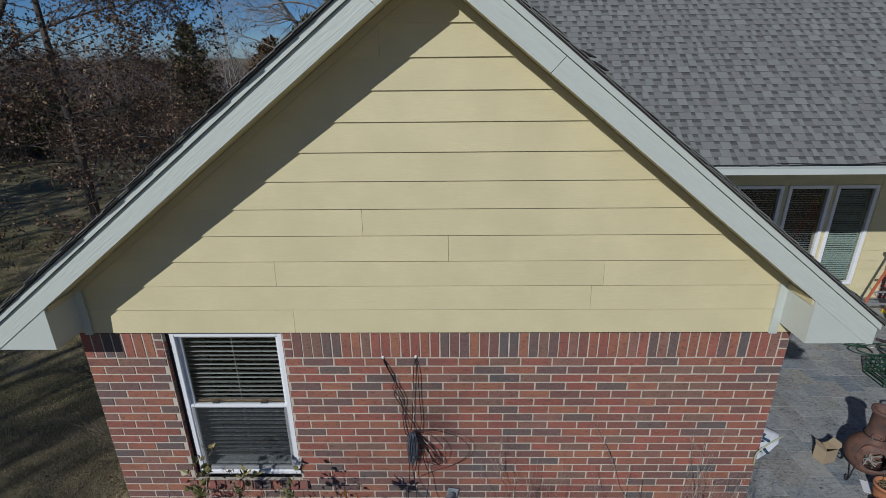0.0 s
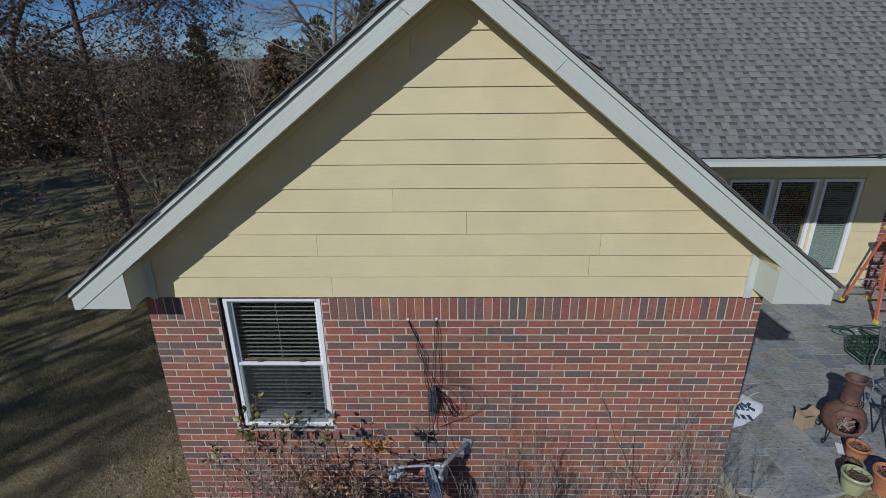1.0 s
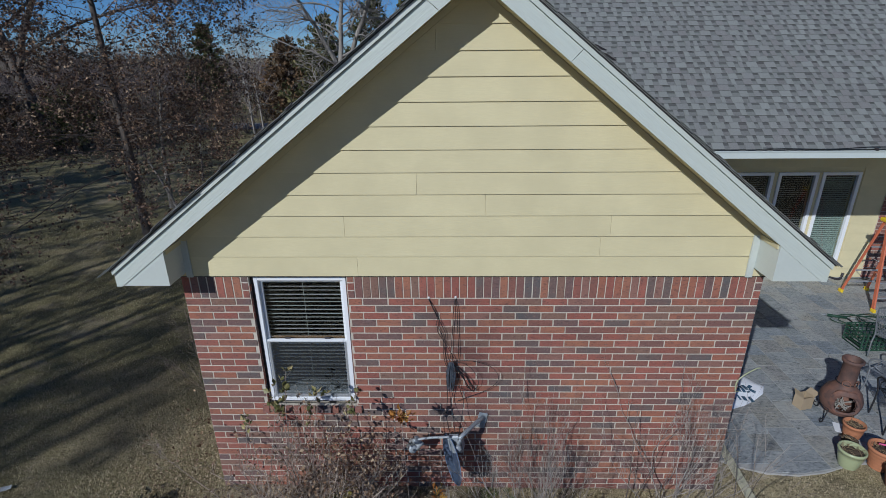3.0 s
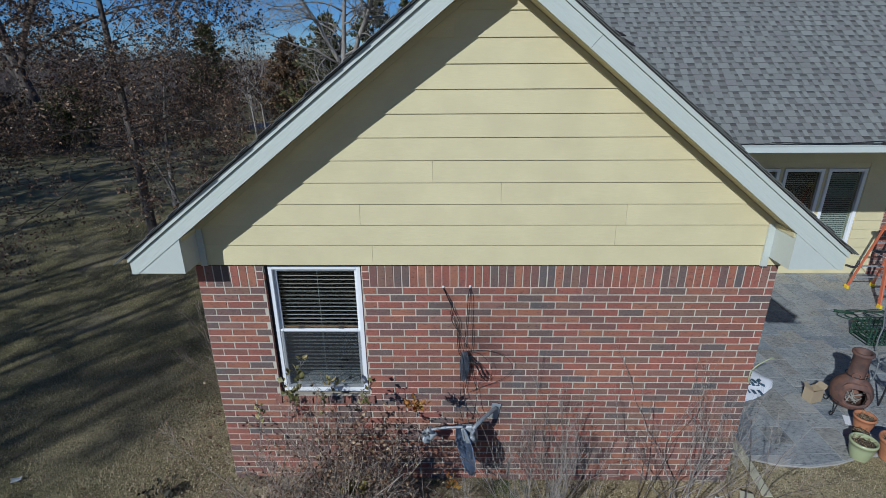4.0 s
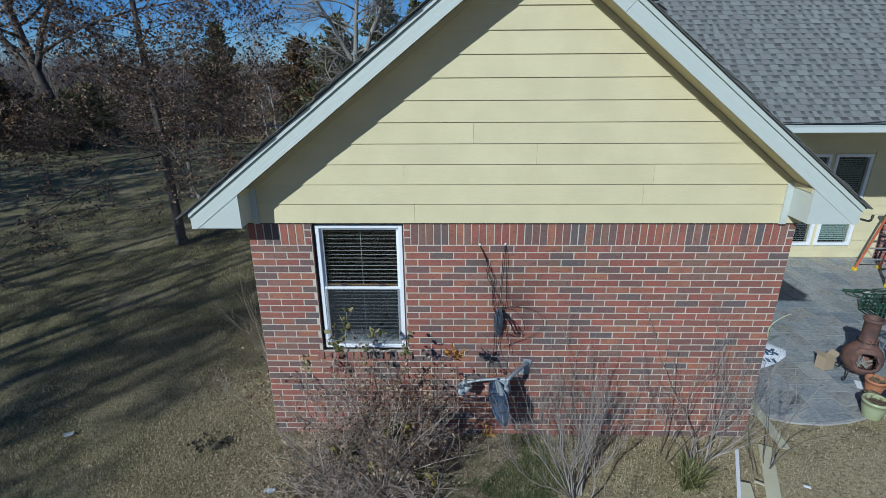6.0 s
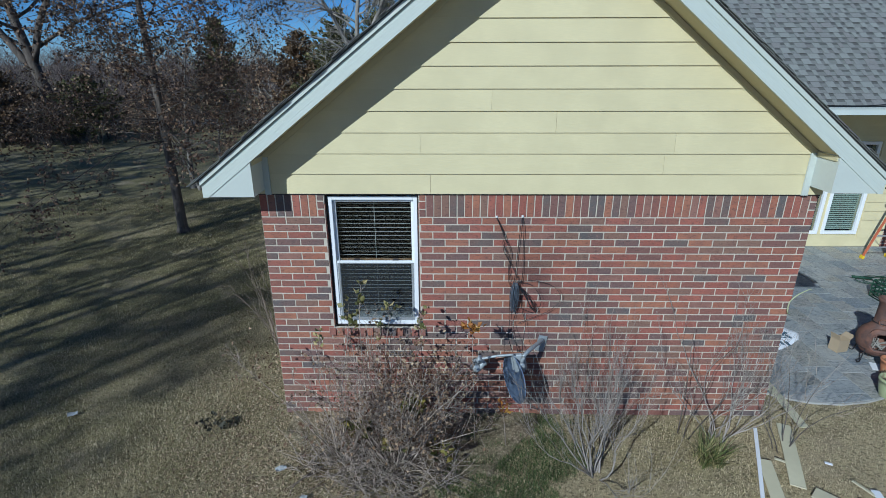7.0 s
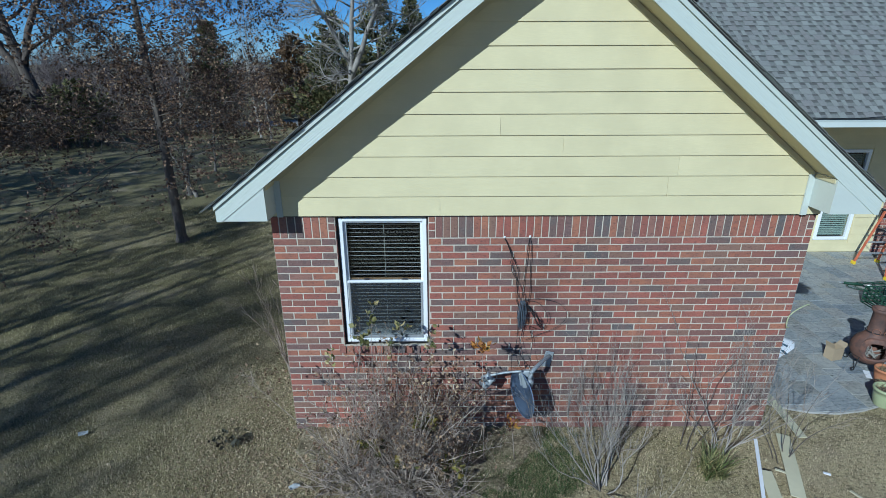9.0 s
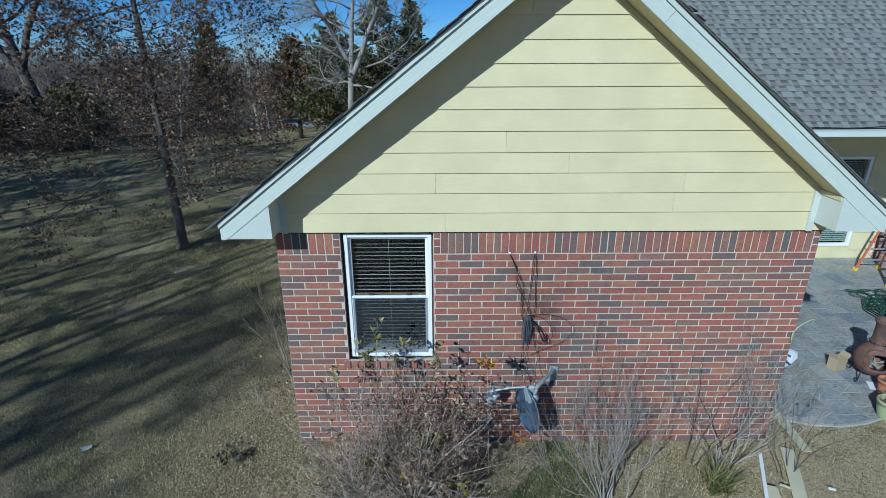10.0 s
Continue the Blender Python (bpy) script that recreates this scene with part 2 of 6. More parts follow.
RAKE = {s: grained_trim(s * 0.657) for s in (-1, 1)}
SOFFIT = plain("soffit_paint", (0.56, 0.50, 0.31), 0.7, 0, 0.08, 3)
SHINGLE = shingle_material("asphalt_shingle", 0.98)
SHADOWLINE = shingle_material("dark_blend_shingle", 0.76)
DRIP = plain("dark_drip_edge", (0.035, 0.03, 0.032), 0.5)
WHITE = plain("white_vinyl", (0.80, 0.81, 0.82), 0.4, 0, 0.04, 4, 0.05, 0.5)
GUTTER = plain("pale_gutter_paint", (0.66, 0.71, 0.67), 0.45, 0, 0.05, 3, 0.05)
SLATE = slate_material()
GROUT = plain("slate_grout", (0.40, 0.39, 0.365), 0.9, 0, 0.2, 12, 0.4)
LAWN = lawn_material()
# rooms behind the glass: near-black colour stands in for their unlit depth
DARK = plain("painted_room_shade", (0.02, 0.02, 0.022), 0.9, 0, 0.1, 3, 0)


def glass_material():
    n = Nodes("window_glass", 0.02, 0, 0.5)
    t = n.add("ShaderNodeBsdfTransparent")
    g = n.add("ShaderNodeBsdfGlossy")
    g.inputs["Roughness"].default_value = 0.01
    lean = n.add("ShaderNodeLayerWeight")
    lean.inputs[0].default_value = 0.5
    power = n.add("ShaderNodeMath")
    power.operation = "POWER"
    power.inputs[1].default_value = 5.0
    n.link(lean.outputs["Facing"], power.inputs[0])
    f = n.add("ShaderNodeMath")
    f.operation = "MULTIPLY_ADD"
    f.inputs[1].default_value, f.inputs[2].default_value = 0.95, 0.045
    n.link(power.outputs[0], f.inputs[0])
    m = n.add("ShaderNodeMixShader")
    n.link(f.outputs[0], m.inputs[0])
    n.link(t.outputs[0], m.inputs[1])
    n.link(g.outputs[0], m.inputs[2])
    n.link(m.outputs[0], n.t.nodes["Material Output"].inputs[0])
    t.inputs[0].default_value = (0.80, 0.84, 0.84, 1)
    return n.m


GLASS = glass_material()

# ---------------------------------------------------------------- the wing's gable wall
XL, XR, XC, TOP = -2.82, 2.85, 0.01, 2.70
SLOPE, PEAK = 0.775, 5.215                   # soffit's rise and its height under the ridge
HALVES = {-1: 3.225, 1: 3.165}               # the roof's reach to either eave
COURSE, LONG = 0.0794, 0.254
WX0, WX1, WZ0, WZ1 = -2.155, -1.185, 1.165, 2.69   # the window's opening


def soffit_z(x):
    return PEAK - SLOPE * abs(x - XC)


wall_front = tagged(new("wall_front"), "red and brown brick wall below a yellow lap-sided gable", "wall", kind="structure")
bm = box(XL + 0.004, WX0, 0.0035, 0.22, -0.3, TOP)
box(WX1, XR - 0.004, 0.0035, 0.22, -0.3, TOP, 0, bm)
box(WX0, WX1, 0.0035, 0.22, -0.3, WZ0 - 0.09, 0, bm)
part("mortar_bed", bm, MORTAR, wall_front)
part("gable_sheathing", prism([(XL, TOP), (XR, TOP), (XR, soffit_z(XR)), (XC, PEAK), (XL, soffit_z(XL))], 0.0, 0.16), SIDING, wall_front)
for side, x0, x1, label in (("wall_west", XL, XL + 0.22, "brick side wall of the wing"), ("wall_east", XR - 0.22, XR, "brick side wall of the wing beside the patio")):
    w = tagged(new(side), label, "wall", kind="structure")
    part("mortar_bed", box(x0 + 0.008 if x0 == XL else x0, x1 if x0 == XL else x1 - 0.008, 0.22, 8.4, -0.3, TOP), MORTAR, w)

# siding boards, lapped, with their butt joints
JOINTS = {0: (-1.06,), 1: (1.24,), 2: (-1.157, 1.32), 3: (0.155,), 4: (-0.47,), 10: (-0.28,)}
for k in range(13):
    z0, z1 = TOP + 0.2032 * k, TOP + 0.2032 * (k + 1)
    if z0 > PEAK - 0.06:
        break
    ends = [XL - 0.01] + list(JOINTS.get(k, ())) + [XR + 0.01]
    for a, b in zip(ends, ends[1:]):
        poly = []
        zt = min(z1 + 0.012, PEAK)
        lo = [max(a + 0.001, XC - (PEAK - z0) / SLOPE), min(b - 0.001, XC + (PEAK - z0) / SLOPE)]
        hi = [max(a + 0.001, XC - (PEAK - zt) / SLOPE), min(b - 0.001, XC + (PEAK - zt) / SLOPE)]
        if lo[1] - lo[0] < 0.02:
            continue
        pts = [(lo[0], z0), (lo[1], z0), (max(hi[1], hi[0] + 0.002), zt), (hi[0], zt)]
        me = bmesh.new()
        f = [me.verts.new((x, -0.028 if z == z0 else -0.013, z)) for x, z in pts]
        g = [me.verts.new((x, -0.012 if z == z0 else -0.001, z)) for x, z in pts]
        me.faces.new(f)
        me.faces.new(g[::-1])
        for i in range(4):
            me.faces.new((f[(i + 1) % 4], f[i], g[i], g[(i + 1) % 4]))
        bmesh.ops.recalc_face_normals(me, faces=me.faces)
        part("siding_board", me, SIDING, wall_front)
part("flashing", box(XL, XR, -0.012, 0.0, TOP - 0.014, TOP - 0.002), DRIP, wall_front, "dark metal flashing strip")

# ---------------------------------------------------------------- the wing's roof with its rake boards and returns
FRONT = -0.35
RISE = {-1: (5.215, 0.775), 1: (5.245, 0.783)}     # either slope's height at the ridge line and its fall


def rake_z(sign, x):
    """Height of the soffit, x metres out from the ridge on one side."""
    return RISE[sign][0] - RISE[sign][1] * x


def along(sign, lift, y0, y1, x_in=0.0, x_out=3.0, thick=0.02):
    """A sloping strip of roof: from x_in to x_out from the ridge, lifted above the soffit line."""
    a, b = XC + sign * x_in, XC + sign * x_out
    za, zb = rake_z(sign, x_in) + lift, rake_z(sign, x_out) + lift
    return prism([(a, za), (b, zb), (b, zb + thick), (a, za + thick)], y0, y1)


wing_roof = tagged(new("wing_roof"), "steep gable roof with pale rake boards and dark shingle edges", "roof", kind="structure")
for s in (-1, 1):
    half = HALVES[s]
    part("roof_deck", along(s, 0.055, FRONT + 0.03, 8.4, 0, half - 0.01, 0.14), SOFFIT, wing_roof)
    part("soffit", along(s, 0.0, FRONT + 0.02, -0.002, 0, 2.75, 0.018), SOFFIT, wing_roof, "shaded soffit under the rake")
    zcut = TOP + (0.042 if s < 0 else 0.088)
    cut, lean, low, wide = (0.755, 0.085, -0.012, 0.158) if s > 0 else (0.25, 0.10, -0.012, 0.158)

    def at(x, up):
        return (XC + s * x, rake_z(s, x) + up)
    part("rake_board", prism([at(0, low), at(cut, low), at(cut + lean, low + wide), at(0, low + wide)], FRONT, FRONT + 0.026), RAKE[s], wing_roof, "upper length of the pale grained rake board")
    xcut = (RISE[s][0] + low - zcut) / RISE[s][1]
    foot = [at(half, low)] if xcut > half else [(XC + s * xcut, zcut), (XC + s * half, zcut)]
    part("rake_board", prism([at(cut + 0.003, low)] + foot + [at(half, low + wide), at(cut + lean + 0.003, low + wide)], FRONT + 0.001, FRONT + 0.026), RAKE[s], wing_roof, "lower length of the pale grained rake board")
    part("rake_moulding", along(s, 0.151, FRONT - 0.019, FRONT + 0.02, 0, half + 0.006, 0.052), RAKE[s], wing_roof, "narrow proud strip along the rake's top")
    part("drip_edge", along(s, 0.197, FRONT - 0.026, FRONT + 0.05, 0, half + 0.02, 0.012), DRIP, wing_roof)
    part("frieze_board", along(s, -0.062, -0.046, -0.026, 0.05, half - 0.44, 0.058), SOFFIT, wing_roof, "frieze strip under the soffit")
    # the boxed return at the eave
    xo, xi = XC + s * half, -2.728 if s < 0 else 2.70
    reach = abs(xi - XC)
    zi = rake_z(s, reach)
    ze = rake_z(s, half)
    zb = TOP + (0.046 if s < 0 else 0.092)
    poly = [(xi, zb), (xi, zi + 0.008), (XC + s * min(half - 0.004, (RISE[s][0] + 0.008 - zb) / RISE[s][1]), zb)]
    part("cornice_return", prism(poly, FRONT + 0.008, -0.03), TRIM, wing_roof, "pale boxed cornice return at the eave")
    part("return_crown", box(min(xi, xi - s * 0.012), max(xi, xi - s * 0.012), FRONT + 0.03, -0.047, zi - 0.05, zi - 0.006), SOFFIT, wing_roof)
    part("corner_trim", box(min(xi, xi - s * 0.06), max(xi, xi - s * 0.06), -0.047, -0.029, TOP - 0.004, zi - 0.02), TRIM, wing_roof)
    part("eave_fascia", box(min(xo, xo - s * 0.02), max(xo, xo - s * 0.02), -0.03, 8.0, zb, ze + 0.17), TRIM, wing_roof)
    part("eave_soffit", box(min(xo - s * .02, XC + s * 2.87), max(xo - s * .02, XC + s * 2.87), -0.03, 8.0, zb, zb + 0.015), TRIM, wing_roof)

# ---------------------------------------------------------------- main house
MY, MX0, MX1 = 5.85, 1.2, 13.0
GY, GZ = 3.40, 3.245
MS = 0.77
BLIND = {True: plain("pale_green_blind", (0.42, 0.50, 0.44), 0.5, 0, 0.04), False: plain("white_blind", (0.6, 0.6, 0.58), 0.5, 0, 0.04)}
wall_main = tagged(new("wall_main"), "yellow lap-sided wall of the main house behind the patio", "wall", kind="structure")
OPEN = ((5.56, 6.38), (6.53, 7.28), (7.42, 8.14))
MZ0, MZ1 = 0.34, 2.32
bm = box(2.85, OPEN[0][0], MY, MY + 0.16, -0.3, 3.1)
for (a, b), (c, d) in zip(OPEN, OPEN[1:] + ((8.76, 0),)):
    box(b, c, MY, MY + 0.16, -0.3, 3.1, 0, bm)
    box(a, b, MY, MY + 0.16, -0.3, MZ0, 0, bm)
    box(a, b, MY, MY + 0.16, MZ1, 3.1, 0, bm)
part("sheathing", bm, SIDING, wall_main)
k = 0
z = 0.02
while z < 2.95:
    for a, b in ((2.9, OPEN[0][0] - 0.07), (OPEN[0][1] + .07, OPEN[1][0] - .07), (OPEN[1][1] + .07, OPEN[2][0] - .07), (OPEN[2][1] + 0.07, 8.76)) if MZ0 - 0.2 < z < MZ1 else ((2.9, 8.76),):
        if b - a > 0.03:
            me = prism([(a, z), (b, z), (b, z + 0.21), (a, z + 0.21)], MY - 0.02, MY - 0.002)
            for v in me.verts:
                if v.co.z > z + 0.1 and v.co.y < MY - 0.01:
                    v.co.y = MY - 0.006
            part("siding_board", me, SIDING, wall_main)
    z += 0.2032
for a, b in OPEN:
    w = tagged(new("main_window"), "tall white-framed window with horizontal blinds half lit", "window", "windows behind the patio", "structure")
    bm = box(a - 0.03, a + 0.035, MY - 0.03, MY + 0.05, MZ0 - 0.03, MZ1 + 0.03, 0.004)
    box(b - 0.035, b + 0.03, MY - 0.03, MY + 0.05, MZ0 - 0.03, MZ1 + 0.03, 0.004, bm)
    box(a + 0.035, b - 0.035, MY - 0.03, MY + 0.05, MZ1 - 0.035, MZ1 + 0.03, 0.004, bm)
    box(a + 0.035, b - 0.035, MY - 0.03, MY + 0.05, MZ0 - 0.03, MZ0 + 0.035, 0.004, bm)
    part("window_frame", bm, WHITE, w)
    g = part("pane", box(a + 0.05, b - 0.05, MY + 0.012, MY + 0.018, MZ0 + 0.05, MZ1 - 0.05), GLASS, w)
    g.visible_shadow = False
    shut = a > 7
    z = MZ0 + 0.08
    while z < MZ1 - 0.06:
        o = part("blind_slat", box(a + 0.045, b - 0.045, -0.022, 0.022, -0.0015, 0.0015), BLIND[shut], w)
        o.location, o.rotation_euler = (0, MY + 0.062, z), (radians(24 if shut else -15), 0, 0)
        z += 0.045
# back sheet coloured near black in place of room shade
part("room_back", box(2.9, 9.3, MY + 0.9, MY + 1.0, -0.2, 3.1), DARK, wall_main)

main_roof = tagged(new("main_roof"), "broad grey asphalt shingle roof with a white gutter", "roof", kind="structure")
RY = 10.0
def roof_z(y):
    return GZ + 0.03 + MS * (y - GY)
bm = bmesh.new()
q = [(MX0, GY + 0.02), (MX1 + 0.5, GY + 0.02), (MX1 + 0.5, RY), (MX0, RY)]
v = [bm.verts.new((x, y, roof_z(y))) for x, y in q] + [bm.verts.new((x, y, roof_z(y) - 0.12)) for x, y in q]
for f in ((0, 1, 2, 3), (7, 6, 5, 4), (0, 4, 5, 1), (1, 5, 6, 2), (2, 6, 7, 3), (3, 7, 4, 0)):
    bm.faces.new([v[i] for i in f])
part("roof_deck", bm, SHINGLE, main_roof)
q = [(MX0, RY), (MX1 + 0.5, RY), (MX1 + 0.5, RY + RY - GY), (MX0, RY + RY - GY)]
bm = bmesh.new()
bm.faces.new([bm.verts.new((x, y, roof_z(2 * RY - y))) for x, y in q])
part("back_slope", bm, SHINGLE, main_roof)
bm = bmesh.new()
prof = [(GY, GZ - 0.115), (GY - 0.02, GZ - 0.03), (GY - 0.035, GZ), (GY - 0.02, GZ + 0.004), (GY + 0.0, GZ - 0.02), (GY + 0.09, GZ - 0.02), (GY + 0.09, GZ - 0.115)]
a = [bm.verts.new((3.0, y, z)) for y, z in prof]
b = [bm.verts.new((MX1 + 0.5, y, z)) for y, z in prof]
for i in range(len(prof)):
    j = (i + 1) % len(prof)
    bm.faces.new((a[i], a[j], b[j], b[i]))
bmesh.ops.recalc_face_normals(bm, faces=bm.faces)
part("gutter", bm, GUTTER, main_roof, "white metal gutter along the eave")
part("eave_soffit", box(2.9, MX1 + .4, GY + 0.09, MY, GZ - 0.13, GZ - 0.11), SOFFIT, main_roof)

brick_wall_far = tagged(new("wall_brick_far"), "brick end wall beside the patio siding", "wall", kind="structure")
part("mortar_bed", box(8.76, MX1, MY - 0.03, MY + 0.16, -0.3, 3.1), MORTAR, brick_wall_far)
# ---------------------------------------------------------------- ground and patio
ground = tagged(new("ground"), "dormant straw-coloured lawn with fallen leaves", "lawn", kind="structure")
bm = bmesh.new()
def ground_z(x, y):
    d = max(0.0, math.hypot(x, y - 2) - 12)
    return -0.012 + 0.02 * noise.noise((x * 0.5, y * 0.5, 0)) * min(1, d + 0.4) - 0.0005 * d
span = [(-1 if i < 0 else 1) * (abs(i) / 40) ** 2.6 * 400 for i in range(-40, 41)]
grid = [[bm.verts.new((x, y, ground_z(x, y))) for x in span] for y in span]
for r0, r1 in zip(grid, grid[1:]):
    for i in range(len(span) - 1):
        bm.faces.new((r0[i], r0[i + 1], r1[i + 1], r1[i]))
part("turf", bm, LAWN, ground, "", True)

patio = tagged(new("patio"), "grey slate patio with irregular tiles and a curved edge", "patio", kind="structure")
EDGE = [(2.86, 0.62), (3.05, 0.48), (3.3, 0.33), (3.6, 0.23), (3.95, 0.2), (4.3, 0.25), (4.7, 0.38), (5.2, 0.42), (6.5, 0.4), (9.5, 0.4), (9.5, 5.83), (2.86, 5.83)]
part("patio_bed", slab(EDGE, -0.1, 0.012), GROUT, patio)

# an added sheet of rotted leaf litter along the wall, darker than the lawn
bed = tagged(new("litter_sheet"), "leaf-strewn ground along the brick wall, laid as an added sheet", "planting bed", kind="structure")
bv, bf = [], []
NX, NY = 90, 22
for i in range(NX + 1):
    for j in range(NY + 1):
        x = -2.75 + 2.95 * i / NX
        reach = 0.95 + 0.35 * noise.noise((x * 1.3, 2.0, 0)) + 0.22 * noise.noise((x * 5.1, 7.0, 0)) - 1.2 * max(0, x + 0.45) - 0.7 * max(0, -1.9 - x)
        y = -0.002 - reach * j / NY
        z = 0.012 + 0.025 * noise.noise((x * 6, y * 6, 1)) + 0.012 * noise.noise((x * 17, y * 17, 2))
        bv.append((x, y, -0.05 if j == NY or i in (0, NX) else ground_z(x, y) + 0.012 + max(-0.008, z) * min(1, (NY - j) / 4)))
for i in range(NX):
    for j in range(NY):
        q = i * (NY + 1) + j
        bf.append((q, q + 1, q + NY + 2, q + NY + 1))


def litter_material():
    n = Nodes("leaf_litter_ground", 0.95, 0, 0.2)
    c = n.ramp(n.noise(34, 6, None, 0.7), ((0.3, (0.10, 0.08, 0.052)), (0.5, (0.27, 0.21, 0.14)), (0.66, (0.55, 0.45, 0.31))))
    n.color(n.mix(n.ramp(n.noise(2.5, 4), ((0.35, (0, 0, 0)), (0.62, (0.55, 0.55, 0.55)))), c, (0.10, 0.095, 0.05)))
    n.bump(n.noise(60, 5), 0.6, 0.02)
    return n.m


raw("soil", bv, bf, litter_material(), bed, "", True)

# ---------------------------------------------------------------- window of the wing
WOOD = plain("stained_wood", (0.30, 0.17, 0.08), 0.5, 0, 0.2, 12)
SLAT = plain("blind_slat", (0.6, 0.6, 0.58), 0.5, 0, 0.03, 6, 0.02)


def screen_material():
    n = Nodes("insect_screen", 0.9)
    t = n.add("ShaderNodeBsdfTransparent")
    m = n.add("ShaderNodeMixShader")
    m.inputs[0].default_value = 0.26
    n.color((0.05, 0.055, 0.06))
    n.link(t.outputs[0], m.inputs[1])
    n.link(n.b.outputs[0], m.inputs[2])
    n.link(m.outputs[0], n.t.nodes["Material Output"].inputs[0])
    return n.m


window_1 = tagged(new("window_1"), "white vinyl single-hung window with lowered blinds in brick", "window", kind="structure")
fx0, fx1, fz0, fz1, mid = -2.128, -1.203, 1.172, 2.658, 1.915


def frame_bars(x0, x1, z0, z1, w, y0, y1, bev=0.004):
    b = box(x0, x0 + w, y0, y1, z0, z1, bev)
    box(x1 - w, x1, y0, y1, z0, z1, bev, b)
    box(x0 + w, x1 - w, y0, y1, z1 - w, z1, bev, b)
    box(x0 + w, x1 - w, y0, y1, z0, z0 + w, bev, b)
    return b


part("window_frame", frame_bars(fx0, fx1, fz0, fz1, 0.042, 0.048, 0.125), WHITE, window_1)
part("upper_sash", frame_bars(fx0 + 0.042, fx1 - 0.042, mid - 0.02, fz1 - 0.042, 0.028, 0.085, 0.115), WHITE, window_1)
part("lower_sash", frame_bars(fx0 + 0.042, fx1 - 0.042, fz0 + 0.042, mid + 0.02, 0.034, 0.058, 0.09), WHITE, window_1)
for a, b, c, d, y in ((fx0 + 0.07, fx1 - 0.07, mid + 0.01, fz1 - 0.07, 0.10), (fx0 + 0.076, fx1 - 0.076, fz0 + 0.076, mid - 0.014, 0.076)):
    g = part("pane", box(a, b, y, y + 0.004, c, d), GLASS, window_1)
    g.visible_shadow = False
part("insect_screen", box(fx0 + 0.05, fx1 - 0.05, 0.0525, 0.0545, fz0 + 0.05, mid - 0.0), screen_material(), window_1, "dark insect screen over the lower sash")
for x in (-1.87, -1.45):
    part("sash_lock", box(x - 0.03, x + 0.03, 0.072, 0.092, mid + 0.0205, mid + 0.04, 0.004), DRIP, window_1, "dark sash lock on the meeting rail")
part("meeting_rail_wood", box(fx0 + 0.072, fx1 - 0.072, 0.116, 0.135, mid + 0.012, mid + 0.026), WOOD, window_1, "brown wooden stop behind the rail")
part("inner_sill", box(fx0 + 0.05, fx1 - 0.05, 0.13, 0.34, fz0 + 0.04, fz0 + 0.07), WHITE, window_1)
z = fz0 + 0.13
while z < fz1 - 0.07:
    b = box(fx0 + 0.035, fx1 - 0.035, -0.022, 0.022, -0.0017, 0.0017)
    o = part("blind_slat", b, SLAT, window_1)
    o.location, o.rotation_euler = (0, 0.162, z), (radians(-19 + R.uniform(-1.5, 1.5)), R.uniform(-0.002, 0.002), 0)
    z += 0.0445
for x in (-1.665,):
    part("blind_cord", box(x - 0.002, x + 0.002, 0.135, 0.138, fz0 + 0.1, fz1 - 0.05), SLAT, window_1)
# dark bars paint the shade of the gap between brick and frame
part("jamb_liner", frame_bars(WX0 - 0.004, WX1 + 0.004, WZ0 - 0.004, WZ1 + 0.006, 0.03, 0.05, 0.21), DRIP, window_1, "near-black bars standing for the shaded gap round the window")
for x0, x1 in ((WX0 - 0.004, WX0 + 0.006), (WX1 - 0.006, WX1 + 0.004)):
    for k in range(18):
        z = WZ0 + 0.004 + k * 0.0794
        part("reveal_brick", box(x0, x1, 0.004, 0.05, z, z + 0.068, 0.002), BRICK, window_1)
# black wall and ceiling paint the shade inside the wing's room
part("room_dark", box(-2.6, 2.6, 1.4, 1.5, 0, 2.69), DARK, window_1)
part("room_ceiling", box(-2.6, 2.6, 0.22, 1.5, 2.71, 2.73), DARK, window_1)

# ---------------------------------------------------------------- cables and dish on the brick wall
BLACK = plain("black_cable", (0.016, 0.016, 0.018), 0.45, 0, 0.1, 30)
GREYM = plain("painted_grey_steel", (0.36, 0.39, 0.41), 0.45, 0.2, 0.12, 9)
GREYCABLE = plain("grey_coax", (0.10, 0.115, 0.14), 0.4, 0, 0.3, 30)
DISHBLUE = plain("grey_blue_dish", (0.16, 0.215, 0.32), 0.5, 0.1, 0.1, 6)
CAULK = plain("white_caulk", (0.72, 0.71, 0.68), 0.7)

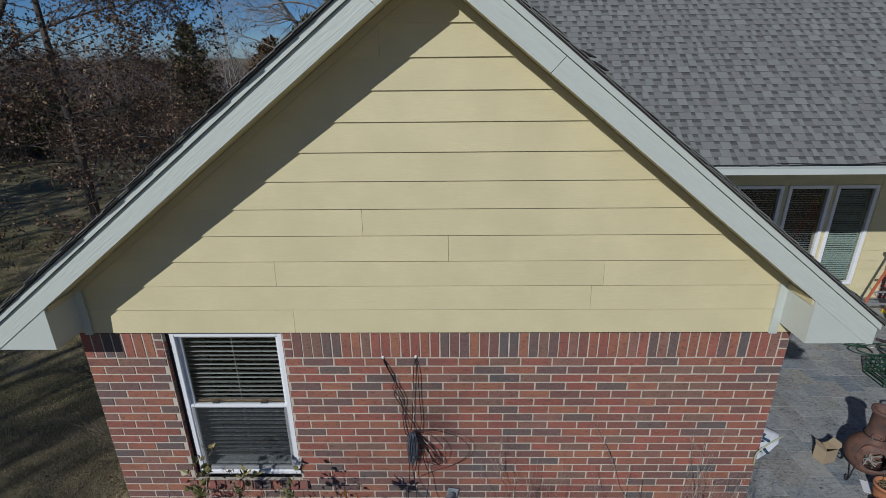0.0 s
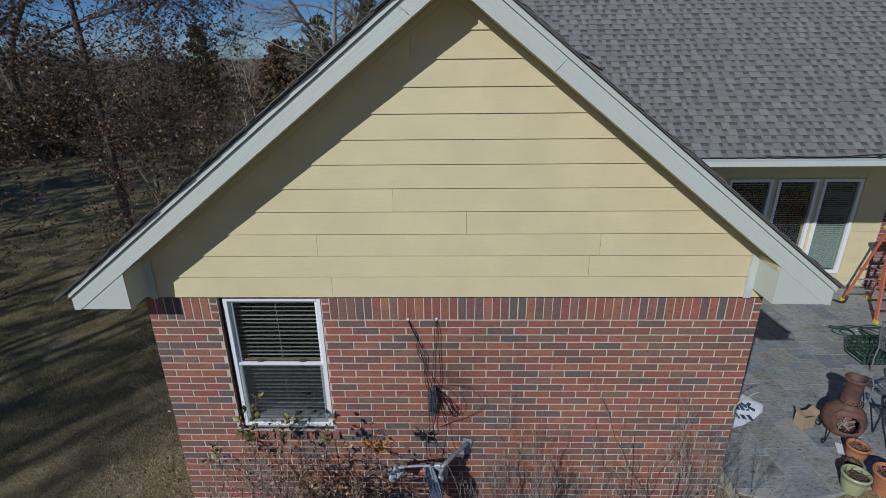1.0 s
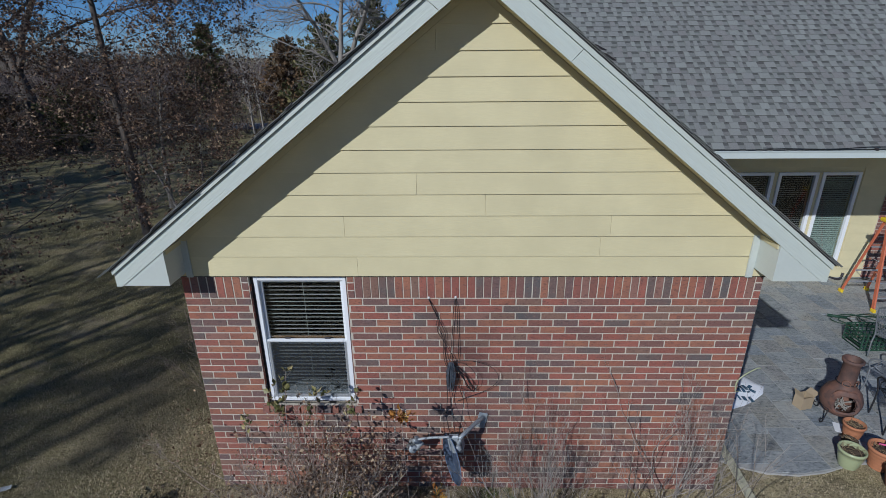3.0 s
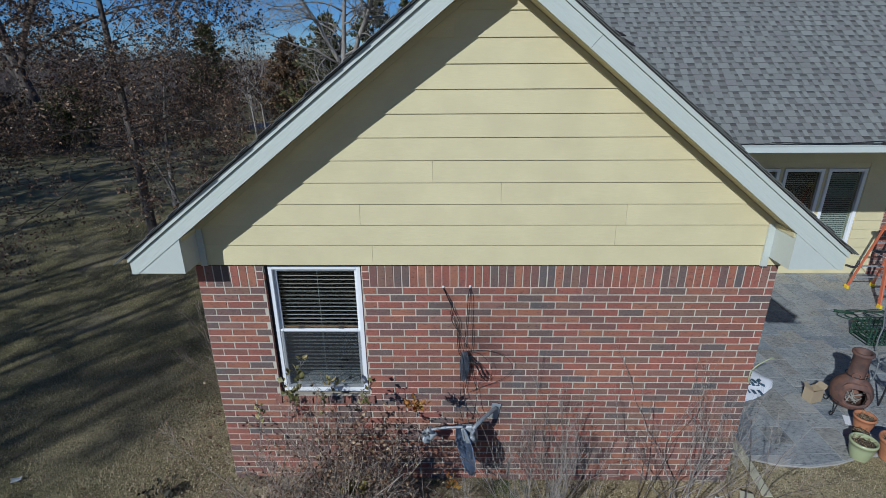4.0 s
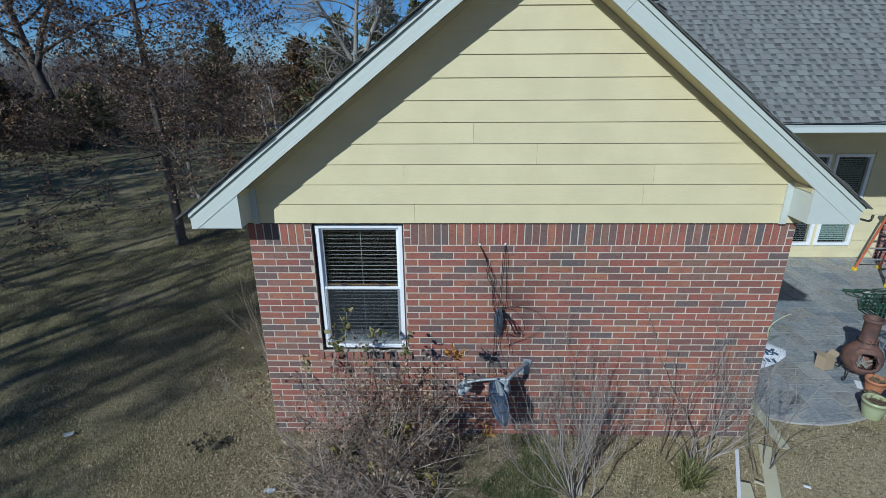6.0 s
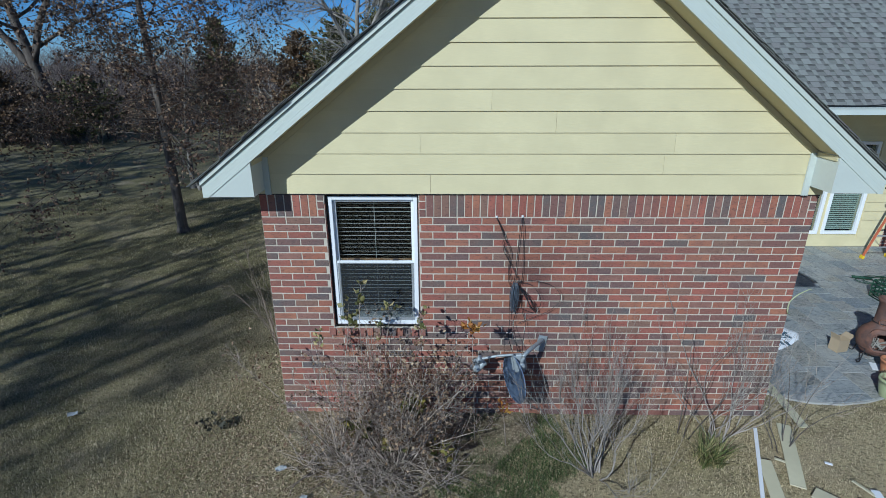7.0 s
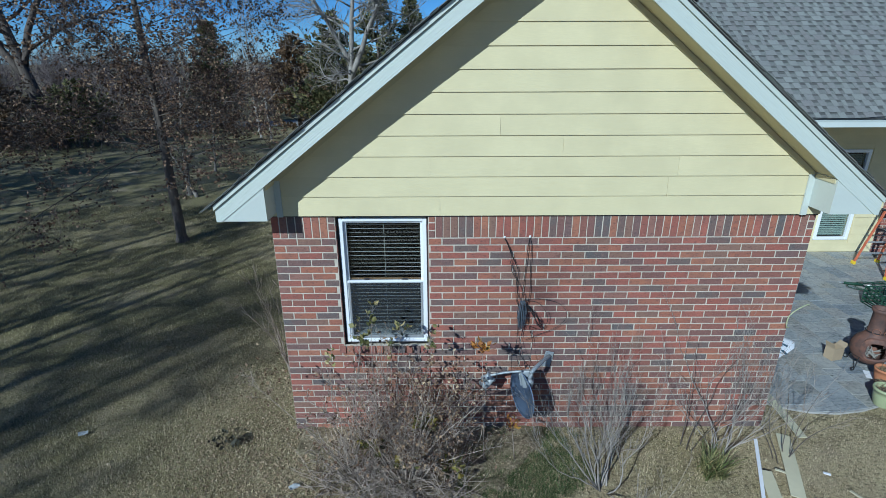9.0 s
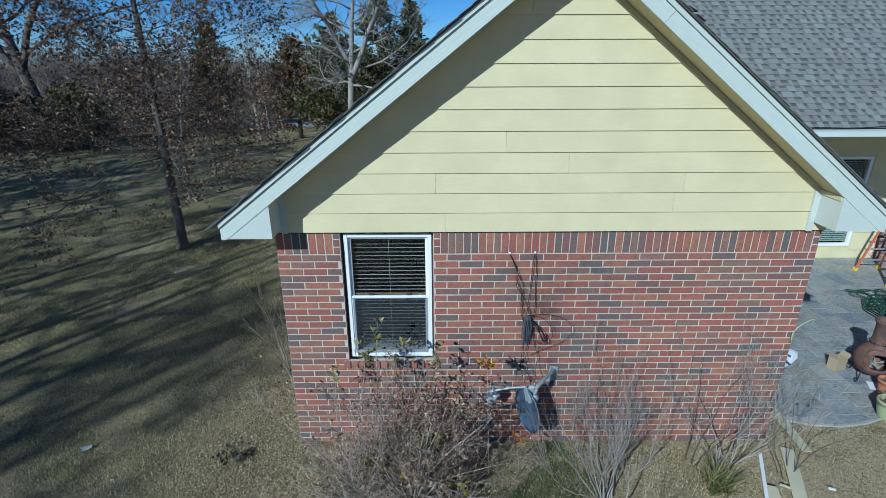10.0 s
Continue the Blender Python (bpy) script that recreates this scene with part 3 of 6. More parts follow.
bundle = empty("cable_bundle", "black coaxial cables hanging in a coil on brick", "cable")
lines = (
    [(-0.385, 0.0, 2.448), (-0.36, -0.03, 2.40), (-0.30, -0.025, 2.24), (-0.31, -0.03, 2.17), (-0.25, -0.025, 2.04), (-0.225, -0.03, 1.86), (-0.20, -0.03, 1.74)],
    [(-0.378, 0.0, 2.446), (-0.33, -0.03, 2.34), (-0.28, -0.03, 2.22), (-0.22, -0.03, 2.06), (-0.24, -0.03, 1.92), (-0.23, -0.025, 1.74), (-0.20, -0.03, 1.66)],
    [(-0.39, 0.0, 2.449), (-0.34, -0.025, 2.36), (-0.275, -0.03, 2.2), (-0.30, -0.03, 2.1), (-0.21, -0.03, 1.93), (-0.13, -0.03, 1.76), (-0.17, -0.03, 1.7)],
    [(-0.118, 0.0, 2.455), (-0.135, -0.03, 2.35), (-0.15, -0.025, 2.05), (-0.165, -0.03, 1.82), (-0.18, -0.03, 1.7)],
    [(-0.112, 0.0, 2.455), (-0.10, -0.03, 2.34), (-0.095, -0.025, 2.1), (-0.085, -0.03, 1.85), (-0.10, -0.03, 1.7)],
    [(-0.20, -0.03, 1.72), (-0.21, -0.03, 1.5), (-0.20, -0.04, 1.3), (-0.215, -0.1, 1.1), (-0.18, -0.24, 1.0)],
    [(-0.15, -0.03, 1.7), (-0.13, -0.03, 1.45), (-0.16, -0.05, 1.25), (-0.14, -0.12, 1.1), (-0.12, -0.26, 0.98)],
    [(-0.11, -0.03, 1.68), (-0.07, -0.03, 1.4), (-0.03, -0.05, 1.25), (-0.05, -0.12, 1.1), (-0.08, -0.26, 1.02)],
    [(-0.16, -0.03, 1.735), (0.05, -0.06, 1.76), (0.25, -0.08, 1.70), (0.33, -0.07, 1.55), (0.22, -0.05, 1.40), (0.02, -0.04, 1.30), (-0.1, -0.04, 1.24)],
    [(-0.14, -0.03, 1.73), (0.0, -0.07, 1.72), (0.10, -0.08, 1.6), (0.12, -0.06, 1.47), (0.05, -0.05, 1.38), (-0.08, -0.04, 1.42)],
)
for pts in lines:
    tube("cable", bend(pts), 0.0034 if pts[-1][2] > 1.6 or pts[-1][1] < -0.2 else 0.0028, BLACK, bundle, n=6)
for i in range(16):
    w, drop = 0.010 + 0.026 * R.random(), 0.24 + 0.12 * R.random()
    c = -0.165 + R.uniform(-0.025, 0.025)
    y = -0.035 - R.random() * 0.035
    loop = [(c, y, 1.735), (c - w, y - 0.01, 1.73 - drop * 0.5), (c - w * 0.3, y, 1.73 - drop), (c + w, y - 0.012, 1.73 - drop * 0.55), (c + 0.006, y, 1.735)]
    tube("cable_loop", bend(loop, 4), 0.003, GREYCABLE, bundle, n=5)
for i in range(4):
    s = 1 + 0.14 * i
    loop = [(-0.15, -0.04, 1.72), (-0.06 * s + 0.02, -0.07, 1.6), (0.0 + 0.02 * i, -0.075, 1.46 - 0.02 * i), (0.03 + 0.015 * i, -0.07, 1.44), (0.0, -0.07, 1.56), (-0.13, -0.04, 1.70)]
    tube("cable_loop", bend(loop, 4), 0.003, BLACK, bundle, n=5)
for x, z in ((-0.382, 2.452), (-0.115, 2.458)):
    b = bmesh.new()
    bmesh.ops.create_icosphere(b, subdivisions=2, radius=0.013)
    for v in b.verts:
        v.co = Vector((v.co.x * R.uniform(0.8, 1.2), v.co.y * 0.6, v.co.z * R.uniform(0.9, 1.5)))
    o = part("caulk_seal", b, CAULK, bundle, "blob of white caulk at the cable hole", True)
    o.location = (x, -0.002, z)

dish = empty("satellite_dish", "grey-blue satellite dish hanging low on a bent wall arm", "satellite dish")
b = bmesh.new()
NR, NA = 7, 36
rows = []
for i in range(NR + 1):
    q = i / NR
    rows.append([b.verts.new((0.245 * q * math.cos(2 * math.pi * j / NA), -0.055 * (q * q), 0.272 * q * math.sin(2 * math.pi * j / NA))) for j in range(NA)] if i else [b.verts.new((0, 0, 0))])
for j in range(NA):
    b.faces.new((rows[0][0], rows[1][j], rows[1][(j + 1) % NA]))
for r0, r1 in zip(rows[1:], rows[2:]):
    for j in range(NA):
        b.faces.new((r0[j], r1[j], r1[(j + 1) % NA], r0[(j + 1) % NA]))
bmesh.ops.solidify(b, geom=b.faces, thickness=0.006)
DISH_AT = pose(-0.105, -0.285, 0.70, 0, -11, 0) @ pose(0, 0, 0, -8, 0, -67)
reflector = part("reflector", b, DISHBLUE, dish, "faded grey-blue oval reflector", True)
reflector.matrix_basis = DISH_AT
ring = [Vector((0.245 * math.cos(2 * math.pi * j / 48), -0.055, 0.272 * math.sin(2 * math.pi * j / 48))) for j in range(49)]
o = tube("rim", ring, 0.005, DISHBLUE, reflector, n=6)
b = box(-0.055, 0.055, 0.0, 0.05, -0.02, 0.20, 0.01)
box(-0.075, -0.055, 0.0, 0.09, 0.02, 0.17, 0.004, b)
box(0.055, 0.075, 0.0, 0.09, 0.02, 0.17, 0.004, b)
o = part("bracket", b, GREYM, dish, "galvanised dish bracket")
o.matrix_basis = pose(-0.10, -0.31, 0.80, 0, -11, -10)
b = lathe([(0.026, 0), (0.036, 0.008), (0.036, 0.04), (0.024, 0.048)], 16)
o = part("pivot", b, GREYM, dish, "", True)
o.matrix_basis = pose(-0.09, -0.35, 0.91, 90, 0, 0)
tube("mast", bend([(-0.09, -0.33, 0.90), (-0.07, -0.33, 1.00), (-0.01, -0.28, 1.04), (0.10, -0.14, 1.04), (0.18, -0.03, 1.02)]), 0.022, GREYM, dish, "bent steel mast arm", 10)
b = box(-0.05, 0.05, -0.012, 0.0, -0.13, 0.07, 0.006)
o = part("foot_plate", b, GREYM, dish, "wall foot plate of the mast")
o.matrix_basis = pose(0.175, -0.008, 1.0, 0, 12, 0)
tube("feed_arm", bend([(-0.18, -0.33, 1.02), (-0.36, -0.29, 0.975), (-0.54, -0.25, 0.91)]), 0.014, GREYM, dish, "pale steel feed arm", 8)
for dx, dy, dz, rx in ((-0.56, -0.25, 0.89, 20), (-0.52, -0.24, 0.82, -30), (-0.585, -0.24, 0.80, 60)):
    b = lathe([(0.02, -0.05), (0.034, -0.045), (0.034, 0.03), (0.045, 0.045), (0.045, 0.06), (0.03, 0.065)], 14)
    o = part("feed_horn", b, GREYM, dish, "grey feed horn at the arm's end", True)
    o.matrix_basis = pose(dx, dy, dz, rx, 50, 0)

# ---------------------------------------------------------------- patio things
TERRA = plain("terracotta", (0.42, 0.175, 0.085), 0.85, 0, 0.18, 7, 0.3)
CLAY = plain("burnt_clay", (0.20, 0.095, 0.062), 0.7, 0, 0.3, 6, 0.3)


def sooty_clay():
    n = Nodes("sooty_clay", 0.7)
    c = n.ramp(n.noise(4, 5), ((0.3, (0.06, 0.042, 0.038)), (0.5, (0.14, 0.074, 0.055)), (0.7, (0.24, 0.112, 0.072))))
    n.color(n.mix(n.ramp(n.noise(11, 5), ((0.5, (0, 0, 0)), (0.7, (0.7, 0.7, 0.7)))), c, (0.055, 0.045, 0.045)))
    n.bump(n.noise(60, 3), 0.3, 0.003)
    return n.m


POTCLAY = sooty_clay()
GLAZE = plain("pale_green_glaze", (0.36, 0.39, 0.22), 0.3, 0, 0.15, 6, 0.05, 0.5)
SOIL = plain("potting_soil", (0.07, 0.05, 0.035), 0.95, 0, 0.3, 30, 0.8)
CARD = plain("cardboard", (0.36, 0.28, 0.185), 0.85, 0, 0.08, 6, 0.1)
IRON = plain("wrought_iron", (0.03, 0.03, 0.032), 0.5, 0.3, 0.1, 20)
PALEIRON = plain("pale_painted_iron", (0.20, 0.21, 0.22), 0.45, 0.2, 0.1, 20)
WRAP = plain("white_house_wrap", (0.80, 0.81, 0.84), 0.45, 0, 0.04, 5, 0.2)
BLUE = plain("blue_print", (0.045, 0.10, 0.155), 0.5, 0, 0.05)
ORANGE = plain("orange_fibreglass", (0.55, 0.15, 0.075), 0.5, 0, 0.16, 6)
YELL = plain("yellow_plastic", (0.75, 0.52, 0.02), 0.45, 0, 0.05)
ALU = plain("aluminium", (0.55, 0.56, 0.57), 0.4, 0.7, 0.06)
GREEN = plain("green_plastic", (0.02, 0.06, 0.035), 0.5, 0, 0.1)
PINK = plain("pink_ribbon", (0.65, 0.10, 0.25), 0.6)


def flower_pot(name, label, x, y, r, h, mat, ribs=0, plant=True):
    pot = empty(name, label, "plant pot", at=(x, y, 0.02))
    prof = [(r * 0.66, 0.0)]
    steps = max(4, ribs * 4)
    for i in range(1, steps + 1):
        q = i / steps
        prof.append((r * (0.66 + 0.28 * q + (0.012 * math.sin(q * ribs * 2 * math.pi) if ribs else 0.04 * math.sin(q * 3.1))), h * 0.84 * q))
    prof += [(r, h * 0.85), (r * 1.02, h * 0.9), (r, h), (r * 0.9, h), (r * 0.88, h * 0.8), (0.01, h * 0.79)]
    part("body", lathe(prof, 28, close=False), mat, pot, "", True)
    b = lathe([(r * 0.87, h * 0.80), (r * 0.6, h * 0.84), (0.01, h * 0.85)], 20, close=False)
    for v in b.verts:
        v.co.z += R.uniform(-0.012, 0.012)
    part("soil", b, SOIL, pot)
    if plant:
        vs, fs = [], []
        for i in range(46):
            a, q = R.uniform(0, 6.3), r * 0.8 * math.sqrt(R.random())
            p = Vector((q * math.cos(a), q * math.sin(a), h * 0.83))
            d = Vector((R.uniform(-1, 1), R.uniform(-1, 1), R.uniform(0.1, 0.8))).normalized() * R.uniform(0.04, 0.11)
            rod([p, p + d * 0.5 + Vector((0, 0, 0.01)), p + d], [0.003, 0.0025, 0.001], 3, vs, fs)
        raw("dry_stems", vs, fs, DRYSTEM, pot, "tangle of dead plant stems")
    return pot


DRYSTEM = plain("dry_stem", (0.26, 0.19, 0.11), 0.9, 0, 0.3, 20)
flower_pot("flower_pot", "pale green glazed pot of dead stems at the patio's edge", 4.62, 0.36, 0.145, 0.25, GLAZE)
flower_pot("flower_pot", "terracotta pot with dry soil beside the chiminea", 5.00, 0.84, 0.125, 0.22, TERRA)
flower_pot("flower_pot", "small dark pot of withered stems", 4.82, 0.64, 0.09, 0.13, SOIL)
p = flower_pot("flower_pot", "large ribbed terracotta pot with dead stems and pink ribbon", 4.97, 0.34, 0.16, 0.29, TERRA, 5)
loop = bend([(0.02, -0.02, 0.27), (0.06, 0.05, 0.32), (0.10, 0.03, 0.30), (0.07, -0.04, 0.29), (0.03, 0.0, 0.31), (-0.04, 0.05, 0.30)], 5)
tube("ribbon", loop, 0.012, PINK, p, "pink ribbon bow", 6)
flower_pot("flower_pot", "terracotta pot with a dark wet rim on the grass", 4.92, 0.02, 0.14, 0.25, CLAY)

chim = empty("chiminea", "weathered terracotta chiminea on an iron stand", "chiminea", at=(5.06, 1.22, 0.02))
prof = [(0.13, 0.10), (0.20, 0.13), (0.265, 0.20), (0.30, 0.29), (0.298, 0.36), (0.26, 0.44), (0.195, 0.50), (0.15, 0.54), (0.13, 0.58), (0.122, 0.68), (0.122, 0.86), (0.14, 0.88), (0.155, 0.90), (0.155, 0.925), (0.13, 0.935), (0.105, 0.92), (0.10, 0.6), (0.13, 0.53), (0.24, 0.41), (0.26, 0.33), (0.22, 0.2), (0.02, 0.15)]
b = lathe([(r * 0.8, z) for r, z in prof], 40, close=False)
aim = math.atan2(-0.92, -0.40)
kill = []
for f in b.faces:
    c = f.calc_center_median()
    a = (math.atan2(c.y, c.x) - aim + math.pi) % (2 * math.pi) - math.pi
    if 0.24 < c.z < 0.47 and abs(a) < 0.56 * (1 - ((c.z - 0.345) / 0.14) ** 4 * 0.4):
        kill.append(f)
bmesh.ops.delete(b, geom=kill, context="FACES")
part("body", b, POTCLAY, chim, "burnt clay bowl with an open mouth", True)
mouth = []
for i in range(33):
    t = 2 * math.pi * i / 32
    a, z = aim + 0.60 * math.copysign(abs(math.cos(t)) ** 0.7, math.cos(t)), 0.35 + 0.125 * math.copysign(abs(math.sin(t)) ** 0.7, math.sin(t))
    rr = 0.8 * (0.292 - 0.55 * max(0, z - 0.37) - 0.25 * max(0, 0.3 - z))
    mouth.append((rr * math.cos(a), rr * math.sin(a), z))
tube("mouth_rim", mouth, 0.016, POTCLAY, chim, "raised clay lip round the mouth", 8)
vs, fs = [], []
for i in range(32):
    t = 2 * math.pi * i / 32
    ca_, sa_ = math.copysign(abs(math.cos(t)) ** 0.6, math.cos(t)), math.copysign(abs(math.sin(t)) ** 0.6, math.sin(t))
    for wa, wz, up in ((0.86, 0.185, -0.004), (0.82, 0.175, 0.018), (0.60, 0.13, 0.030), (0.56, 0.12, 0.012)):
        a, z = aim + wa * ca_, 0.35 + wz * sa_
        rr = 0.8 * (0.292 - 0.55 * max(0, z - 0.37) - 0.35 * max(0, 0.3 - z)) + up
        vs.append((rr * math.cos(a), rr * math.sin(a), z))
for i in range(32):
    j = (i + 1) % 32
    for k in range(3):
        fs.append((i * 4 + k, j * 4 + k, j * 4 + k + 1, i * 4 + k + 1))
raw("mouth_flange", vs, fs, POTCLAY, chim, "broad clay flange round the mouth")
for z, r in ((0.585, 0.118), (0.205, 0.212)):
    tube("iron_band", [(r * math.cos(i * math.pi / 16), r * math.sin(i * math.pi / 16), z) for i in range(33)], 0.007, IRON, chim, n=6)
for da in (-0.25, 0.9):
    c, s = math.cos(aim + da), math.sin(aim + da)
    tube("medallion", [(c * 0.115 - s * 0.045 * math.cos(t), s * 0.115 + c * 0.045 * math.cos(t), 0.61 + 0.045 * math.sin(t)) for t in (2 * math.pi * k / 16 for k in range(17))], 0.007, CLAY, chim, n=6)
for k in range(4):
    a = aim + math.pi / 4 + k * math.pi / 2
    c, s = math.cos(a), math.sin(a)
    tube("leg", bend([(c * 0.19, s * 0.19, 0.2), (c * 0.22, s * 0.22, 0.10), (c * 0.24, s * 0.24, 0.015), (c * 0.29, s * 0.29, 0.01), (c * 0.30, s * 0.30, 0.05), (c * 0.265, s * 0.265, 0.06)]), 0.008, IRON, chim, "curled iron stand leg", 6)
vs, fs = [], []
for i in range(30):
    p = Vector((R.uniform(-0.11, 0.11), R.uniform(-0.11, 0.11), 0.2))
    rod([p, p + Vector((R.uniform(-0.12, 0.12), R.uniform(-0.12, 0.12), R.uniform(0.01, 0.13)))], [0.008, 0.005], 4, vs, fs)
tagged(raw("kindling", vs, fs, plain("ash", (0.30, 0.28, 0.25), 0.95), chim, "pale ash and twigs inside"), kind="stuff")

carton = empty("cardboard_box", "small open cardboard box beside the chiminea", "box", at=(4.76, 1.45, 0.02))
b = box(-0.13, 0.13, -0.10, -0.094, 0, 0.24)
box(-0.13, 0.13, 0.094, 0.10, 0, 0.24, 0, b)
box(-0.13, -0.124, -0.094, 0.094, 0, 0.24, 0, b)
box(0.124, 0.13, -0.094, 0.094, 0, 0.24, 0, b)
box(-0.124, 0.124, -0.094, 0.094, 0, 0.006, 0, b)
part("body", b, CARD, carton)
for sx, ang in ((-1, 25), (1, 60)):
    o = part("flap", box(-0.003, 0.003, -0.1, 0.1, 0, 0.12), CARD, carton)
    o.location, o.rotation_euler = (sx * 0.127, 0, 0.24), (0, radians(ang * sx), 0)
carton.rotation_euler, carton.scale = (0, 0, radians(14)), (0.70, 0.72, 0.80)

pad = tagged(part("paper_sheet", box(-0.14, 0.14, -0.10, 0.10, 0.018, 0.021), WRAP), "crumpled white paper sheet on slate tiles", "paper")
pad.location, pad.rotation_euler = (5.05, 0.98, 0.0), (0, 0, radians(-25))

# house wrap, crumpled, with its blue print as plain bars
wrap = empty("house_wrap_sheet", "crumpled white house wrap sheet with blue print", "plastic sheet")
OUT = ((4.16, 2.36), (4.30, 2.10), (4.47, 1.88), (4.36, 1.70), (4.16, 1.56), (3.95, 1.44), (3.70, 1.34), (3.45, 1.45), (3.25, 1.7), (3.3, 2.0), (3.6, 2.3), (3.9, 2.42))
CX, CY = 3.88, 1.86


def wrap_z(x, y):
    return 0.05 + 0.045 * noise.noise((x * 3, y * 3, 4)) + 0.02 * noise.noise((x * 9, y * 9, 1)) + 0.05 * math.exp(-((x - 3.9) ** 2 + (y - 1.9) ** 2) * 6)


vs, fs = [], []
RI = 9
for i in range(RI + 1):
    for k in range(48):
        u = k / 48 * len(OUT)
        a, bb, t = OUT[int(u)], OUT[(int(u) + 1) % len(OUT)], u - int(u)
        ex, ey = a[0] + (bb[0] - a[0]) * t, a[1] + (bb[1] - a[1]) * t
        x, y = CX + (ex - CX) * i / RI, CY + (ey - CY) * i / RI
        vs.append((x, y, wrap_z(x, y) if i < RI else max(0.022, wrap_z(x, y) - 0.03)))
for i in range(RI):
    for k in range(48):
        j = (k + 1) % 48
        fs.append((i * 48 + k, i * 48 + j, (i + 1) * 48 + j, (i + 1) * 48 + k))
raw("sheet", vs, fs, WRAP, wrap, "", True)


def print_bar(x, y, w, h, ang):
    vs, fs = [], []
    ca, sa = math.cos(ang), math.sin(ang)
    for i in range(7):
        for j in range(3):
            u, v = (i / 6 - 0.5) * w, (j / 2 - 0.5) * h
            px, py = x + u * ca - v * sa, y + u * sa + v * ca
            vs.append((px, py, wrap_z(px, py) + 0.006))
    for i in range(6):
        for j in range(2):
            q = i * 3 + j
            fs.append((q, q + 3, q + 4, q + 1))
    raw("print_bar", vs, fs, BLUE, wrap)


for x, y, w, h, a in ((4.00, 1.74, 0.06, 0.13, 0.1), (4.07, 1.74, 0.05, 0.13, 0.1), (4.13, 1.76, 0.05, 0.17, 0.1), (4.20, 1.79, 0.09, 0.05, 0.7), (4.20, 1.71, 0.09, 0.05, -0.6),
                      (3.80, 1.57, 0.045, 0.11, 0.3), (3.86, 1.57, 0.045, 0.11, -0.25), (3.94, 1.57, 0.03, 0.09, 0.1), (4.02, 1.57, 0.06, 0.08, 0.1), (4.11, 1.56, 0.05, 0.11, 0.1), (3.82, 1.82, 0.12, 0.14, 0.1), (4.02, 2.02, 0.18, 0.03, 0.2)):
    print_bar(x, y, w, h, a)

# strap hanging on the wing's corner
strap = tagged(tube("siding_scrap", bend([(2.86, -0.01, 1.36), (2.80, -0.05, 1.40), (2.79, -0.06, 1.52), (2.86, -0.05, 1.60), (3.0, 0.0, 1.64), (3.05, 0.02, 1.63)]), 0.007, plain("pale_green_strap", (0.42, 0.44, 0.27), 0.6), n=6),
               "pale green strap caught on the brick corner", "strap")

# wrought-iron chairs and table


def chair(x, y, turn, mat, label):
    c = empty("garden_chair", label, "chair", "wrought iron garden chairs", at=(x, y, 0.02))
    c.rotation_euler = (0, 0, radians(turn))
    for sx in (-1, 1):
        tube("side_frame", bend([(sx * 0.25, 0.22, 0), (sx * 0.25, 0.24, 0.25), (sx * 0.25, 0.22, 0.44), (sx * 0.25, 0.30, 0.7), (sx * 0.23, 0.36, 0.92)]), 0.011, mat, c, n=6)
        tube("front_leg", bend([(sx * 0.26, -0.25, 0), (sx * 0.26, -0.22, 0.2), (sx * 0.25, -0.23, 0.42)]), 0.011, mat, c, n=6)
        tube("armrest", bend([(sx * 0.26, -0.22, 0.42), (sx * 0.29, -0.24, 0.56), (sx * 0.29, -0.12, 0.64), (sx * 0.28, 0.1, 0.63), (sx * 0.26, 0.28, 0.66)]), 0.012, mat, c, n=6)
        tube("scroll", bend([(sx * 0.28, -0.1, 0.62), (sx * 0.28, -0.16, 0.52), (sx * 0.27, -0.06, 0.47), (sx * 0.27, 0.02, 0.54), (sx * 0.28, -0.04, 0.58)]), 0.007, mat, c, n=5)
    tube("top_rail", bend([(-0.23, 0.36, 0.92), (-0.1, 0.38, 0.98), (0.1, 0.38, 0.98), (0.23, 0.36, 0.92)]), 0.012, mat, c, n=6)
    vs, fs = [], []
    for i in range(19):
        u = -0.24 + 0.48 * i / 18
        rod([Vector((u, -0.23, 0.425)), Vector((u, 0.0, 0.41)), Vector((u, 0.22, 0.43))], 0.0035, 4, vs, fs)
        rod([Vector((-0.24, -0.23 + 0.45 * i / 18, 0.42)), Vector((0.24, -0.23 + 0.45 * i / 18, 0.42))], 0.0035, 4, vs, fs)
    raw("seat_mesh", vs, fs, mat, c, "open metal mesh seat")
    vs, fs = [], []
    for i in range(19):
        u = -0.23 + 0.46 * i / 18
        rod([Vector((u, 0.225, 0.45)), Vector((u, 0.30, 0.7)), Vector((u, 0.36, 0.93))], 0.0035, 4, vs, fs)
        q = i / 18
        rod([Vector((-0.23, 0.225 + 0.135 * q, 0.45 + 0.48 * q)), Vector((0.23, 0.225 + 0.135 * q, 0.45 + 0.48 * q))], 0.0035, 4, vs, fs)
    raw("back_mesh", vs, fs, mat, c, "open metal mesh back")
    tube("front_rail", [(-0.25, -0.235, 0.42), (0.25, -0.235, 0.42)], 0.011, mat, c, n=6)
    return c


